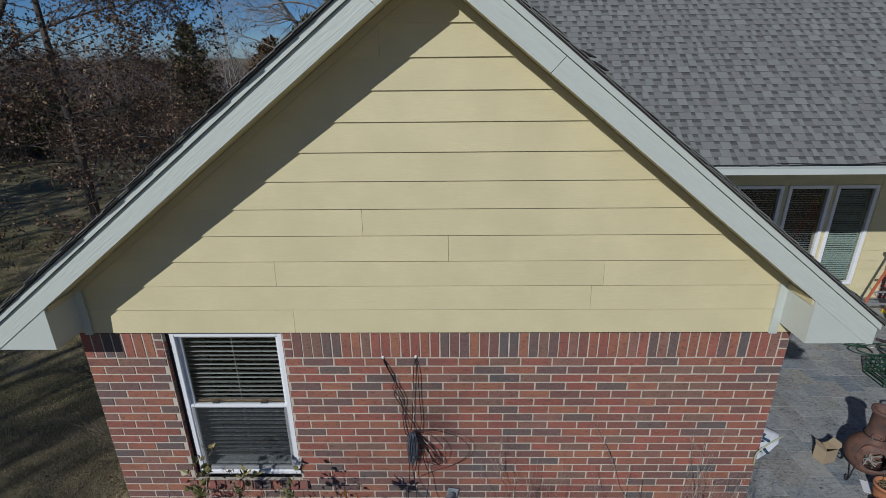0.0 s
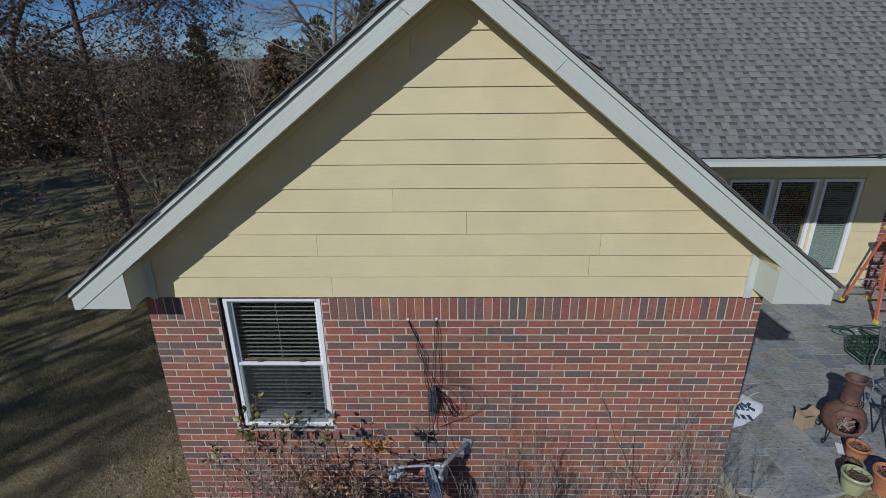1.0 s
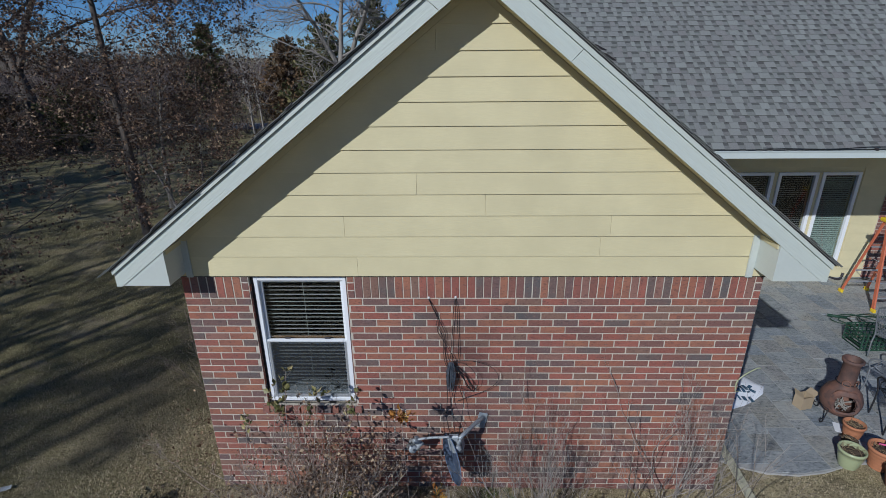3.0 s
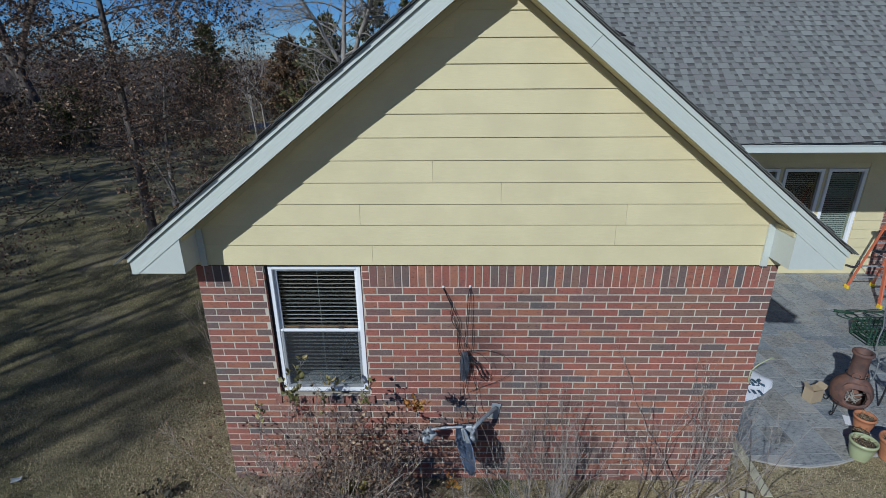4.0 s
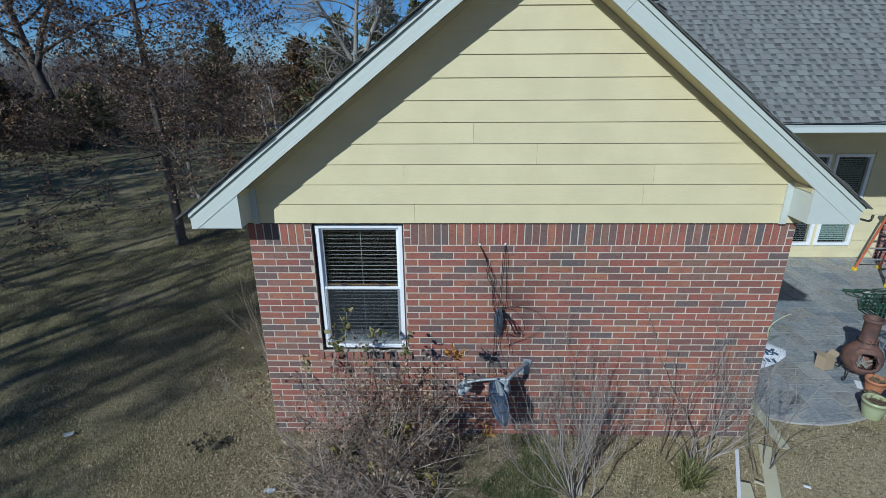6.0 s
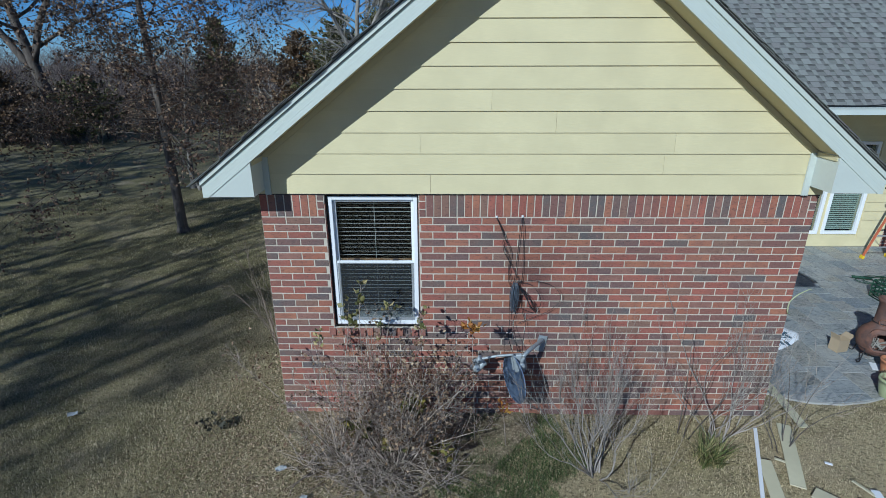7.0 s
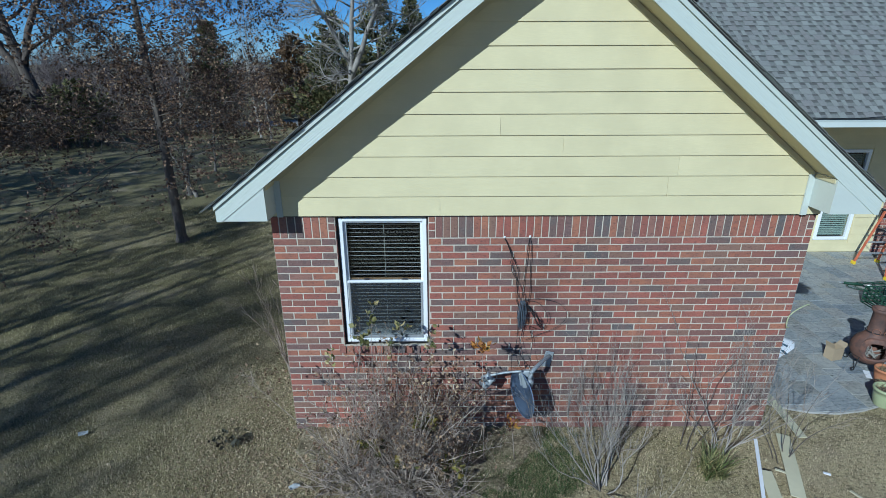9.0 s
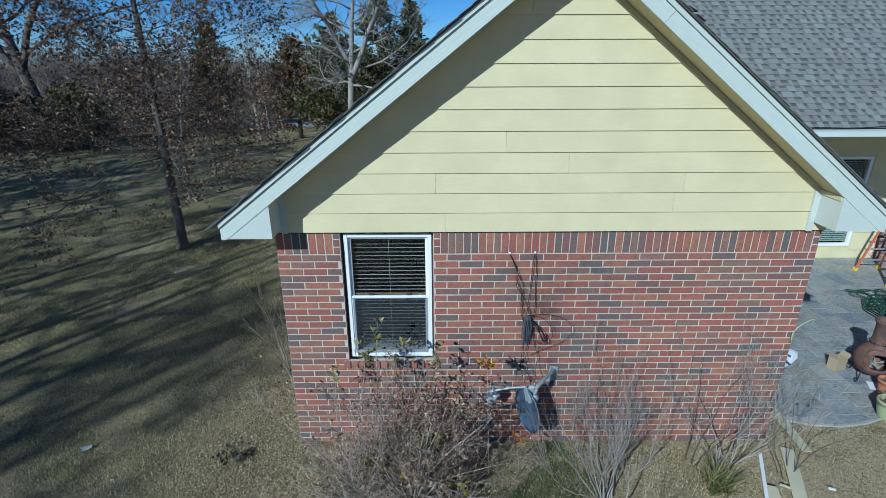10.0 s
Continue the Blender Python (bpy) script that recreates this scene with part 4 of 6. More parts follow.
chair(6.12, 1.62, 200, PALEIRON, "pale wrought-iron garden chair with mesh seat")
chair(6.9, 2.55, 110, PALEIRON, "grey mesh garden chair turned towards the wall")
chair(5.75, 1.0, 160, IRON, "dark iron garden chair behind the pots")
table = empty("garden_table", "low iron mesh table behind the chiminea", "table", at=(7.2, 2.3, 0.02))
vs, fs = [], []
for i in range(15):
    u = -0.3 + 0.6 * i / 14
    rod([Vector((u, -0.3, 0.42)), Vector((u, 0.3, 0.42))], 0.004, 4, vs, fs)
    rod([Vector((-0.3, u, 0.42)), Vector((0.3, u, 0.42))], 0.004, 4, vs, fs)
raw("mesh_top", vs, fs, IRON, table)
tube("top_frame", [(-0.3, -0.3, 0.42), (0.3, -0.3, 0.42), (0.3, 0.3, 0.42), (-0.3, 0.3, 0.42), (-0.3, -0.3, 0.42)], 0.012, IRON, table, n=6)
for sx in (-1, 1):
    for sy in (-1, 1):
        tube("leg", bend([(sx * 0.29, sy * 0.29, 0.42), (sx * 0.27, sy * 0.27, 0.2), (sx * 0.32, sy * 0.32, 0.0)]), 0.010, IRON, table, n=6)

green = empty("plastic_crate", "green plastic lattice crate on the patio", "crate", at=(6.86, 3.08, 0.02))
vs, fs = [], []
for i in range(8):
    u = -0.25 + 0.5 * i / 7
    for a, bb in (((u, -0.2, 0), (u, -0.2, 0.3)), ((u, 0.2, 0), (u, 0.2, 0.3)), ((u, -0.2, 0.0), (u, 0.2, 0.0))):
        rod([Vector(a), Vector(bb)], 0.012, 4, vs, fs)
for i in range(5):
    h = 0.3 * i / 4
    for a, bb in (((-0.25, -0.2, h), (0.25, -0.2, h)), ((-0.25, 0.2, h), (0.25, 0.2, h)), ((-0.25, -0.2, h), (-0.25, 0.2, h)), ((0.25, -0.2, h), (0.25, 0.2, h))):
        rod([Vector(a), Vector(bb)], 0.012, 4, vs, fs)
raw("lattice", vs, fs, GREEN, green)
hose = empty("extension_cord", "tangled green extension cord by the ladder", "cord", at=(7.24, 3.80, 0.03))
pts = [(0.55 * math.cos(i * 0.9) * (0.5 + 0.5 * R.random()) + 0.02 * i, 0.28 * math.sin(i * 0.9) * (0.5 + 0.5 * R.random()), 0.01 + 0.05 * R.random()) for i in range(26)]
tube("cord", bend(pts, 5), 0.008, GREEN, hose, n=6)
gun = empty("caulking_gun", "black and steel caulking gun lying on the tiles", "tool", at=(6.98, 3.98, 0.03))
gun.rotation_euler = (0, 0, radians(-20))
tube("barrel", [(-0.15, 0, 0.03), (0.16, 0, 0.03)], 0.026, GREEN, gun, n=10)
tube("rod", [(0.16, 0, 0.03), (0.42, 0, 0.03)], 0.006, ALU, gun, n=6)
tube("nozzle", [(-0.15, 0, 0.03), (-0.26, 0, 0.03)], [0.015, 0.004], ALU, gun, n=8)
tube("grip", bend([(0.16, 0, 0.02), (0.2, -0.08, 0.015), (0.21, -0.14, 0.012)]), 0.012, BLACK, gun, n=6)

ladder = empty("step_ladder", "orange fibreglass step ladder with yellow feet and cap", "ladder", at=(0, 0, 0.014))
tops = {"l": (7.98, 4.66, 1.66), "r": (8.30, 4.66, 1.66)}
front = {"l": Vector((7.83, 4.22, 0)), "r": Vector((8.46, 4.22, 0))}
rear = {"l": Vector((7.84, 5.10, 0)), "r": Vector((8.42, 5.18, 0))}


def rail(name, a, b, w, d, mat, parent):
    a, b = Vector(a), Vector(b)
    u = (b - a).normalized()
    s = Vector((1, 0, 0))
    f = u.cross(s).normalized()
    bm = bmesh.new()
    vs = [bm.verts.new(p + s * sx * w + f * sy * d) for p in (a, b) for sx, sy in ((-1, -1), (1, -1), (1, 1), (-1, 1))]
    for q in ((3, 2, 1, 0), (4, 5, 6, 7), (0, 1, 5, 4), (1, 2, 6, 5), (2, 3, 7, 6), (3, 0, 4, 7)):
        bm.faces.new([vs[i] for i in q])
    bmesh.ops.bevel(bm, geom=list(bm.edges), offset=0.005, segments=1, affect="EDGES")
    return part(name, bm, mat, parent)


for k in "lr":
    rail("front_rail", front[k], tops[k], 0.014, 0.038, ORANGE, ladder)
    rail("rear_rail", rear[k], Vector(tops[k]) + Vector((0, 0.09, -0.02)), 0.013, 0.025, ORANGE, ladder)
    for p in (front[k], rear[k]):
        part("foot", box(p.x - 0.022, p.x + 0.022, p.y - 0.05, p.y + 0.05, 0.0, 0.07, 0.006), YELL, ladder, "yellow ladder foot")
    tube("spreader", [front[k].lerp(Vector(tops[k]), 0.55), rear[k].lerp(Vector(tops[k]), 0.55)], 0.007, ALU, ladder, n=6)
for i in range(1, 6):
    q = i / 6
    a, b = front["l"].lerp(Vector(tops["l"]), q), front["r"].lerp(Vector(tops["r"]), q)
    part("tread", box(a.x + 0.01, b.x - 0.01, a.y - 0.04, a.y + 0.05, a.z - 0.012, a.z + 0.012, 0.004), ALU, ladder, "ribbed aluminium tread")
    if i in (1, 2, 4):
        a, b = rear["l"].lerp(Vector(tops["l"]), q), rear["r"].lerp(Vector(tops["r"]), q)
        part("rear_brace", box(a.x, b.x, a.y - 0.01, a.y + 0.012, a.z - 0.015, a.z + 0.015, 0.003), ALU, ladder)
part("cap", box(7.93, 8.35, 4.58, 4.82, 1.64, 1.71, 0.012), YELL, ladder, "yellow moulded top cap")

# ---------------------------------------------------------------- offcuts on the grass
OFFCUT = siding_material((0.56, 0.52, 0.36))
for a, b, w, mat, label in (
        ((3.24, 0.72), (3.17, -0.27), 0.11, OFFCUT, "long pale siding offcut from wall to grass"),
        ((2.97, -0.21), (2.56, -1.13), 0.14, OFFCUT, "pale siding offcut lying on dry grass"),
        ((2.61, -0.28), (2.02, -1.5), 0.036, WRAP, "narrow white trim strip on the grass"),
        ((2.43, -0.77), (2.20, -1.5), 0.13, OFFCUT, "short pale siding offcut over a white strip"),
        ((2.67, -1.19), (3.0, -1.55), 0.17, OFFCUT, "wide pale siding offcut on dry grass"),
        ((3.14, -1.05), (3.22, -1.24), 0.03, OFFCUT, "thin splinter of siding on the grass"),
        ((3.27, -1.17), (3.22, -1.38), 0.075, WRAP, "small white trim block on the grass"),
        ((3.05, -1.28), (3.08, -1.5), 0.07, OFFCUT, "small siding offcut on the grass"),
        ((3.04, -0.80), (3.10, -0.83), 0.03, WRAP, "scrap of white plastic on the grass"),
        ((2.55, -0.75), (2.7, -0.85), 0.03, OFFCUT, "small sliver of siding on the grass")):
    a, b = Vector((*a, 0)), Vector((*b, 0))
    l = (b - a).length
    bm = box(0, l, -w / 2, w / 2, 0, 0.010, 0.0015)
    bmesh.ops.subdivide_edges(bm, edges=[e for e in bm.edges if abs(e.verts[0].co.x - e.verts[1].co.x) > l * 0.8], cuts=4)
    for v in bm.verts:
        v.co.z += 0.01 * min(l, 1.0) * math.sin(v.co.x / l * math.pi)
    o = tagged(part("siding_offcut", bm, mat), label, "offcut", "offcuts on the grass")
    o.location, o.rotation_euler = (a.x, a.y, 0.034 + 0.01 * R.random()), (R.uniform(-0.03, 0.03), 0, math.atan2(b.y - a.y, b.x - a.x))

SCRAP = plain("weathered_paper", (0.42, 0.44, 0.45), 0.8, 0, 0.12, 12)
for x, y, w, d, turn, label in ((-5.35, -0.10, 0.10, 0.06, 30, "scrap of white paper on the side lawn"), (-2.60, -0.93, 0.11, 0.05, 35, "pale scrap of paper beside the dry shrub"), (-2.27, -1.34, 0.06, 0.13, -10, "torn white scrap on the grass")):
    bm = box(-w / 2, w / 2, -d / 2, d / 2, 0, 0.004)
    bmesh.ops.subdivide_edges(bm, edges=list(bm.edges), cuts=3, use_grid_fill=True)
    for v in bm.verts:
        v.co.z += 0.02 * noise.noise((v.co.x * 25 + x, v.co.y * 25, 1)) + 0.012
    o = tagged(part("paper_scrap", bm, SCRAP), label, "paper", "scraps on the lawn")
    o.location, o.rotation_euler = (x, y, 0.014), (0.1, 0.06, radians(turn))

# small things at the eaves
wire = tagged(tube("roof_wire", bend([(4.6, GY - 0.01, GZ + 0.05), (5.6, GY - 0.02, GZ + 0.03), (6.3, GY - 0.015, GZ + 0.06), (7.2, GY - 0.02, GZ + 0.035), (8.4, GY - 0.01, GZ + 0.05), (10.5, GY - 0.01, GZ + 0.04)]), 0.006, BLACK, n=6), "black cable lying along the gutter's edge", "cable")
clip = tagged(part("gutter_clip", box(6.28, 6.32, GY - 0.05, GY + 0.1, GZ + 0.006, GZ + 0.045, 0.004), DRIP), "small dark clip on the gutter lip", "clip")
bit = tagged(tube("bent_flashing", bend([(XC + HALVES[1] - 0.03, FRONT - 0.05, 2.86), (XC + HALVES[1] + 0.03, FRONT - 0.06, 2.845), (XC + HALVES[1] + 0.06, FRONT - 0.06, 2.855), (XC + HALVES[1] + 0.075, FRONT - 0.05, 2.90)]), 0.011, DRIP, n=6), "bent strip of dark flashing at the eave", "flashing")

# ---------------------------------------------------------------- plants
BARK = bark_material("dark_bark", (0.06, 0.05, 0.043), (0.165, 0.138, 0.118))
GREYBARK = bark_material("grey_bark", (0.10, 0.09, 0.078), (0.26, 0.235, 0.205))
PALEBARK = bark_material("pale_bark", (0.19, 0.17, 0.15), (0.40, 0.37, 0.33), 5)
TWIG = bark_material("dry_twig", (0.18, 0.14, 0.115), (0.50, 0.42, 0.35), 14)
GREYTWIG = bark_material("grey_twig", (0.20, 0.175, 0.155), (0.46, 0.41, 0.36), 14)
OAKLEAF = leaf_material("brown_oak_leaf", ((0, (0.055, 0.035, 0.026)), (0.5, (0.12, 0.07, 0.045)), (0.78, (0.24, 0.145, 0.085)), (1, (0.48, 0.35, 0.22))))
DEADLEAF = leaf_material("dead_shrub_leaf", ((0, (0.09, 0.052, 0.034)), (0.45, (0.19, 0.115, 0.07)), (0.8, (0.33, 0.225, 0.135)), (1, (0.52, 0.40, 0.26))))
GREENLEAF = leaf_material("evergreen_shrub_leaf", ((0, (0.05, 0.06, 0.022)), (0.4, (0.13, 0.13, 0.045)), (0.75, (0.28, 0.245, 0.10)), (1, (0.42, 0.34, 0.17))), 0.4)
CEDAR = leaf_material("cedar_needles", ((0, (0.045, 0.055, 0.022)), (0.6, (0.115, 0.115, 0.048)), (1, (0.24, 0.20, 0.085))), 0.8)
RUST = leaf_material("rusty_cedar_needles", ((0, (0.08, 0.055, 0.03)), (0.6, (0.19, 0.12, 0.068)), (1, (0.30, 0.19, 0.10))), 0.8)


def wander(p, d, length, steps, rough, droop, r):
    """A crooked line from p towards d."""
    pts = [p.copy()]
    d = d.normalized()
    for i in range(steps):
        d = (d + Vector((r.uniform(-rough, rough), r.uniform(-rough, rough), r.uniform(-rough, rough) + droop))).normalized()
        p = p + d * (length / steps)
        pts.append(p.copy())
    return pts


def at_length(pts, q):
    k = min(int(q * (len(pts) - 1)), len(pts) - 2)
    t = q * (len(pts) - 1) - k
    return pts[k].lerp(pts[k + 1], t), (pts[k + 1] - pts[k]).normalized()


def fork(d, angle, r):
    """d turned aside by angle in a random direction."""
    u = d.orthogonal().normalized()
    u.rotate(Matrix.Rotation(r.uniform(0, 2 * math.pi), 3, d))
    return (d * math.cos(angle) + u * math.sin(angle)).normalized()


class Plant:
    def __init__(self, seed):
        self.r = random.Random(seed)
        self.limbs = []                  # thick wood
        self.tv, self.tf = [], []        # twigs
        self.lv, self.lf = [], []        # leaves
        self.tips = []

    def wood(self, pts, r0, r1, n=6):
        last = len(pts) - 1
        self.limbs.append(rod(pts, [r0 + (r1 - r0) * i / last for i in range(last + 1)], n))

    def twig(self, pts, r0, r1, n=3):
        last = len(pts) - 1
        rod(pts, [r0 + (r1 - r0) * i / last for i in range(last + 1)], n, self.tv, self.tf)

    def leaf(self, p, size, d=None):
        r = self.r
        d = (d or Vector((r.uniform(-1, 1), r.uniform(-1, 1), r.uniform(-1, 0.4)))).normalized()
        s = fork(d, math.pi / 2, r)
        w = size * r.uniform(0.25, 0.42)
        n = d.cross(s) * size * r.uniform(0.05, 0.25)
        k = len(self.lv)
        m = p + d * size * 0.5
        self.lv += [p, m + s * w + n, p + d * size, m - s * w + n]
        self.lf += [(k, k + 1, k + 2), (k, k + 2, k + 3)]

    def branch(self, pts, r0, levels, rough, droop, leaf, density):
        """Side twigs along a limb, over so many levels: (count, length, angle) each."""
        r = self.r
        if not levels:
            if leaf:
                for i in range(density):
                    p, d = at_length(pts, r.uniform(0.35, 1.0))
                    self.leaf(p + Vector((r.uniform(-1, 1), r.uniform(-1, 1), r.uniform(-1, 1))) * leaf * 0.5, leaf * r.uniform(0.6, 1.25))
            return
        (count, length, angle), rest = levels[0], levels[1:]
        for i in range(count):
            q = r.uniform(0.18, 1.0)
            p, d = at_length(pts, q)
            l = length * r.uniform(0.5, 1.2) * (1.15 - 0.55 * q)
            side = wander(p, fork(d, angle * r.uniform(0.6, 1.3), r), l, 4 if rest else 3, rough, droop, r)
            ra = max(0.0022, r0 * (0.55 if rest else 0.42) * (1.1 - 0.5 * q))
            self.twig(side, ra, max(0.0012, ra * 0.3), 4 if ra > 0.02 else 3)
            self.branch(side, ra, rest, rough, droop, leaf, density)

    def finish(self, name, label, category, bark, twigs, leaves=None, group="", trunk="trunk", crown="foliage"):
        ob = tagged(new(name), label, category, group)
        for i, (v, f) in enumerate(self.limbs):
            raw(trunk if trunk == "stem" or not i else "limb", v, f, bark, ob, "", True)
        if self.tf:
            tagged(raw("twig_mass", self.tv, self.tf, twigs, ob, "", True), kind="stuff")
        if self.lf:
            tagged(raw(crown, self.lv, self.lf, leaves, ob), kind="stuff")
        return ob


def tree(seed, base, height, radius, lean, limbs, limb_len, first, levels, rough, droop, leaf, density, rise=0.35, straight=0.05, forks=(), thin=0.30):
    p = Plant(seed)
    r = p.r
    trunk = wander(Vector(base), Vector(lean), height, 12, straight, 0.03, r)
    p.wood([trunk[0] - Vector((0, 0, 0.1))] + trunk, radius, radius * 0.12, 10)
    flare = [trunk[0] + Vector((0, 0, h)) for h in (-0.1, 0.02, 0.18)]
    rod(flare, [radius * 1.5, radius * 1.3, radius * 0.98], 10, *p.limbs[0])
    for q, way, length, rr in forks:
        s, d = at_length(trunk, q)
        pts = wander(s, Vector(way), length, 8, rough * 0.7, 0.02, r)
        p.wood(pts, rr, rr * 0.3, 7)
        p.branch(pts, rr * 0.6, levels, rough, droop, leaf, density)
    for i in range(limbs):
        q = first + (1 - first) * (i + r.random()) / limbs
        s, d = at_length(trunk, min(q, 0.99))
        a = i * 2.4 + r.uniform(-0.5, 0.5)
        l = limb_len * (1.25 - 0.8 * (q - first) / (1 - first)) * r.uniform(0.75, 1.15)
        pts = wander(s, Vector((math.cos(a), math.sin(a), rise + 0.8 * q * q + r.uniform(-0.15, 0.15))), l, 6, rough, droop, r)
        ra = radius * thin * (1.2 - 0.8 * q)
        p.wood(pts, ra, ra * 0.25, 5)
        p.branch(pts, ra * 0.8, levels, rough, droop, leaf, density)
    return p


# the oak that keeps its brown leaves
tree(21, (-7.45, 6.85, -0.05), 9.0, 0.13, (0.0, 0.01, 1), 70, 3.4, 0.22, ((14, 1.3, 0.75), (9, 0.6, 0.8)), 0.21, -0.010, 0.060, 7, 0.10, 0.014, (), 0.115).finish(
    "oak_tree", "young oak holding clusters of dry brown leaves", "tree", BARK, BARK, OAKLEAF)
# small trees behind it
tree(22, (-9.35, 11.4, -0.05), 4.6, 0.09, (-0.05, 0.05, 1), 12, 1.4, 0.3, ((7, 0.9, 0.8), (5, 0.4, 0.8)), 0.15, 0.0, 0.09, 4, 0.4).finish(
    "small_oak_tree", "slender oak with brown leaves behind the larger oak", "tree", GREYBARK, BARK, OAKLEAF)
tree(23, (-9.0, 11.1, -0.05), 3.6, 0.05, (-0.5, 0.1, 1), 7, 1.0, 0.4, ((6, 0.5, 0.8), (4, 0.3, 0.8)), 0.16, 0.0, 0.09, 3, 0.4).finish(
    "sapling", "leaning sapling with a few brown leaves", "tree", GREYBARK, BARK, OAKLEAF)
tree(24, (-10.0, 15.0, -0.05), 4.2, 0.05, (0.05, 0.0, 1), 10, 1.2, 0.25, ((6, 0.6, 0.8), (4, 0.3, 0.8)), 0.16, 0.0, 0.09, 3, 0.4).finish(
    "sapling", "thin upright sapling at the lawn's far side", "tree", GREYBARK, BARK, OAKLEAF)
# great bare trees at the left
tree(31, (-21.0, 22.0, -0.05), 14, 0.34, (-0.10, 0.0, 1), 18, 6.0, 0.28, ((9, 2.0, 0.7), (7, 0.8, 0.75)), 0.17, 0.0, 0, 0, 0.4, 0.07,
     ((0.24, (-0.75, -0.1, 1), 8, 0.2), (0.27, (0.45, -0.2, 1), 8, 0.18))).finish("bare_tree", "large bare tree with forked dark limbs", "tree", BARK, BARK)
tree(32, (-28.5, 23.0, -0.05), 13, 0.30, (-0.05, 0.0, 1), 16, 5.5, 0.25, ((9, 2.0, 0.7), (7, 0.8, 0.75)), 0.17, 0.0, 0, 0, 0.4, 0.07,
     ((0.3, (-0.6, 0, 1), 6, 0.14),)).finish("bare_tree", "large bare tree at the wood's edge", "tree", BARK, BARK)
# the pale twisted tree behind the roof
tree(33, (-5.0, 18.5, -0.05), 10, 0.19, (-0.05, 0, 1), 26, 3.4, 0.3, ((12, 1.6, 0.8), (10, 0.8, 0.9)), 0.34, -0.01, 0, 0, 0.3, 0.16,
     ((0.34, (0.5, 0, 1), 6, 0.13), (0.40, (-0.5, 0.2, 1), 5, 0.11))).finish("bare_tree", "pale grey bare tree with twisted twigs", "tree", PALEBARK, PALEBARK)
# thin white-stemmed trees
for seed, x, y, h in ((41, -12.1, 26.5, 9.5), (42, -10.4, 23.5, 7.0), (43, -11.2, 24.2, 6.0)):
    tree(seed, (x, y, -0.05), h, 0.06, (-0.04, 0, 1), 22, 1.5, 0.25, ((6, 0.8, 0.5), (4, 0.4, 0.5)), 0.1, 0.05, 0, 0, 0.9, 0.04).finish(
        "birch_tree", "thin white-stemmed bare tree before the woods", "tree", PALEBARK, GREYTWIG, None, "thin white-stemmed trees")


def cedar(seed, x, y, h, w, mat, label):
    p = Plant(seed)
    r = p.r
    p.wood([Vector((x, y, -0.1)), Vector((x, y, h * 0.5)), Vector((x, y, h))], 0.14, 0.02, 7)
    for i in range(int(26 * h)):
        q = r.random() ** 0.85
        a = r.uniform(0, 2 * math.pi)
        z = 0.2 + q * (h - 0.35)
        reach = w * 1.25 * (1 - q) ** 0.85 * r.uniform(0.45, 1.15) + 0.12
        way = Vector((math.cos(a), math.sin(a), r.uniform(0.05, 0.75)))
        pts = wander(Vector((x, y, z)), way, reach, 4, 0.12, 0.04, r)
        p.twig(pts, 0.02, 0.006)
        for k in range(int(14 + 22 * reach)):
            c, d = at_length(pts, r.uniform(0.15, 1.0) ** 0.8)
            p.leaf(c + Vector((r.gauss(0, 0.09), r.gauss(0, 0.09), r.gauss(0, 0.07))), r.uniform(0.10, 0.24), fork(d, r.uniform(0.1, 1.0), r))
    return p.finish("cedar_tree", label, "tree", BARK, BARK, mat, crown="foliage")


cedar(51, -15.0, 28.0, 6.3, 1.9, CEDAR, "dark green pointed cedar at the field's edge")
cedar(52, -9.0, 24.5, 5.4, 2.5, RUST, "rust-brown winter cedar behind the field")
cedar(53, -6.7, 23.5, 6.4, 2.5, CEDAR, "brownish green cedar behind the roof")
cedar(54, -4.3, 23.5, 7.6, 2.4, CEDAR, "tall green cedar behind the pale tree")
cedar(55, -2.6, 24.0, 7.0, 1.7, CEDAR, "dark cedar partly hidden by the roof")
cedar(56, -22.5, 19.5, 3.8, 2.4, RUST, "broad low evergreen in shade at the wood's edge")
cedar(57, -19.0, 21.0, 3.2, 2.2, CEDAR, "broad low evergreen at the lawn's far edge")
cedar(58, -27.0, 18.0, 5.0, 2.6, CEDAR, "broad dark cedar at the wood's edge")

# the woods beyond: bare brush, uncountable
woods = Plant(61)
r = woods.r
for i in range(760):
    d = r.random()
    y = 34 + 34 * d
    x = r.uniform(-70, 22)
    h = (r.uniform(2.6, 6.2) + 0.02 * (y - 30)) * (0.62 if -26 < x < -6 else 0.75)
    stem = wander(Vector((x, y, -0.1)), Vector((r.uniform(-0.15, 0.15), 0, 1)), h, 5, 0.08, 0.02, r)
    woods.twig(stem, 0.05 + 0.03 * r.random(), 0.012, 4)
    for k in range(30):
        p, dd = at_length(stem, r.uniform(0.15, 1))
        side = wander(p, fork(dd, r.uniform(0.4, 0.9), r), r.uniform(0.5, 1.7), 3, 0.15, 0.03, r)
        woods.twig(side, 0.02, 0.006)
        for m in range(4):
            p2, d2 = at_length(side, r.uniform(0.2, 1))
            woods.twig(wander(p2, fork(d2, 0.6, r), r.uniform(0.25, 0.7), 2, 0.15, 0.03, r), 0.011, 0.005)
tagged(raw("far_woods", woods.tv, woods.tf, bark_material("far_brush", (0.085, 0.068, 0.064), (0.19, 0.155, 0.145), 2), None, "bare grey-brown winter woods beyond the field"), category="woods", kind="stuff")
brush = Plant(62)
r = brush.r
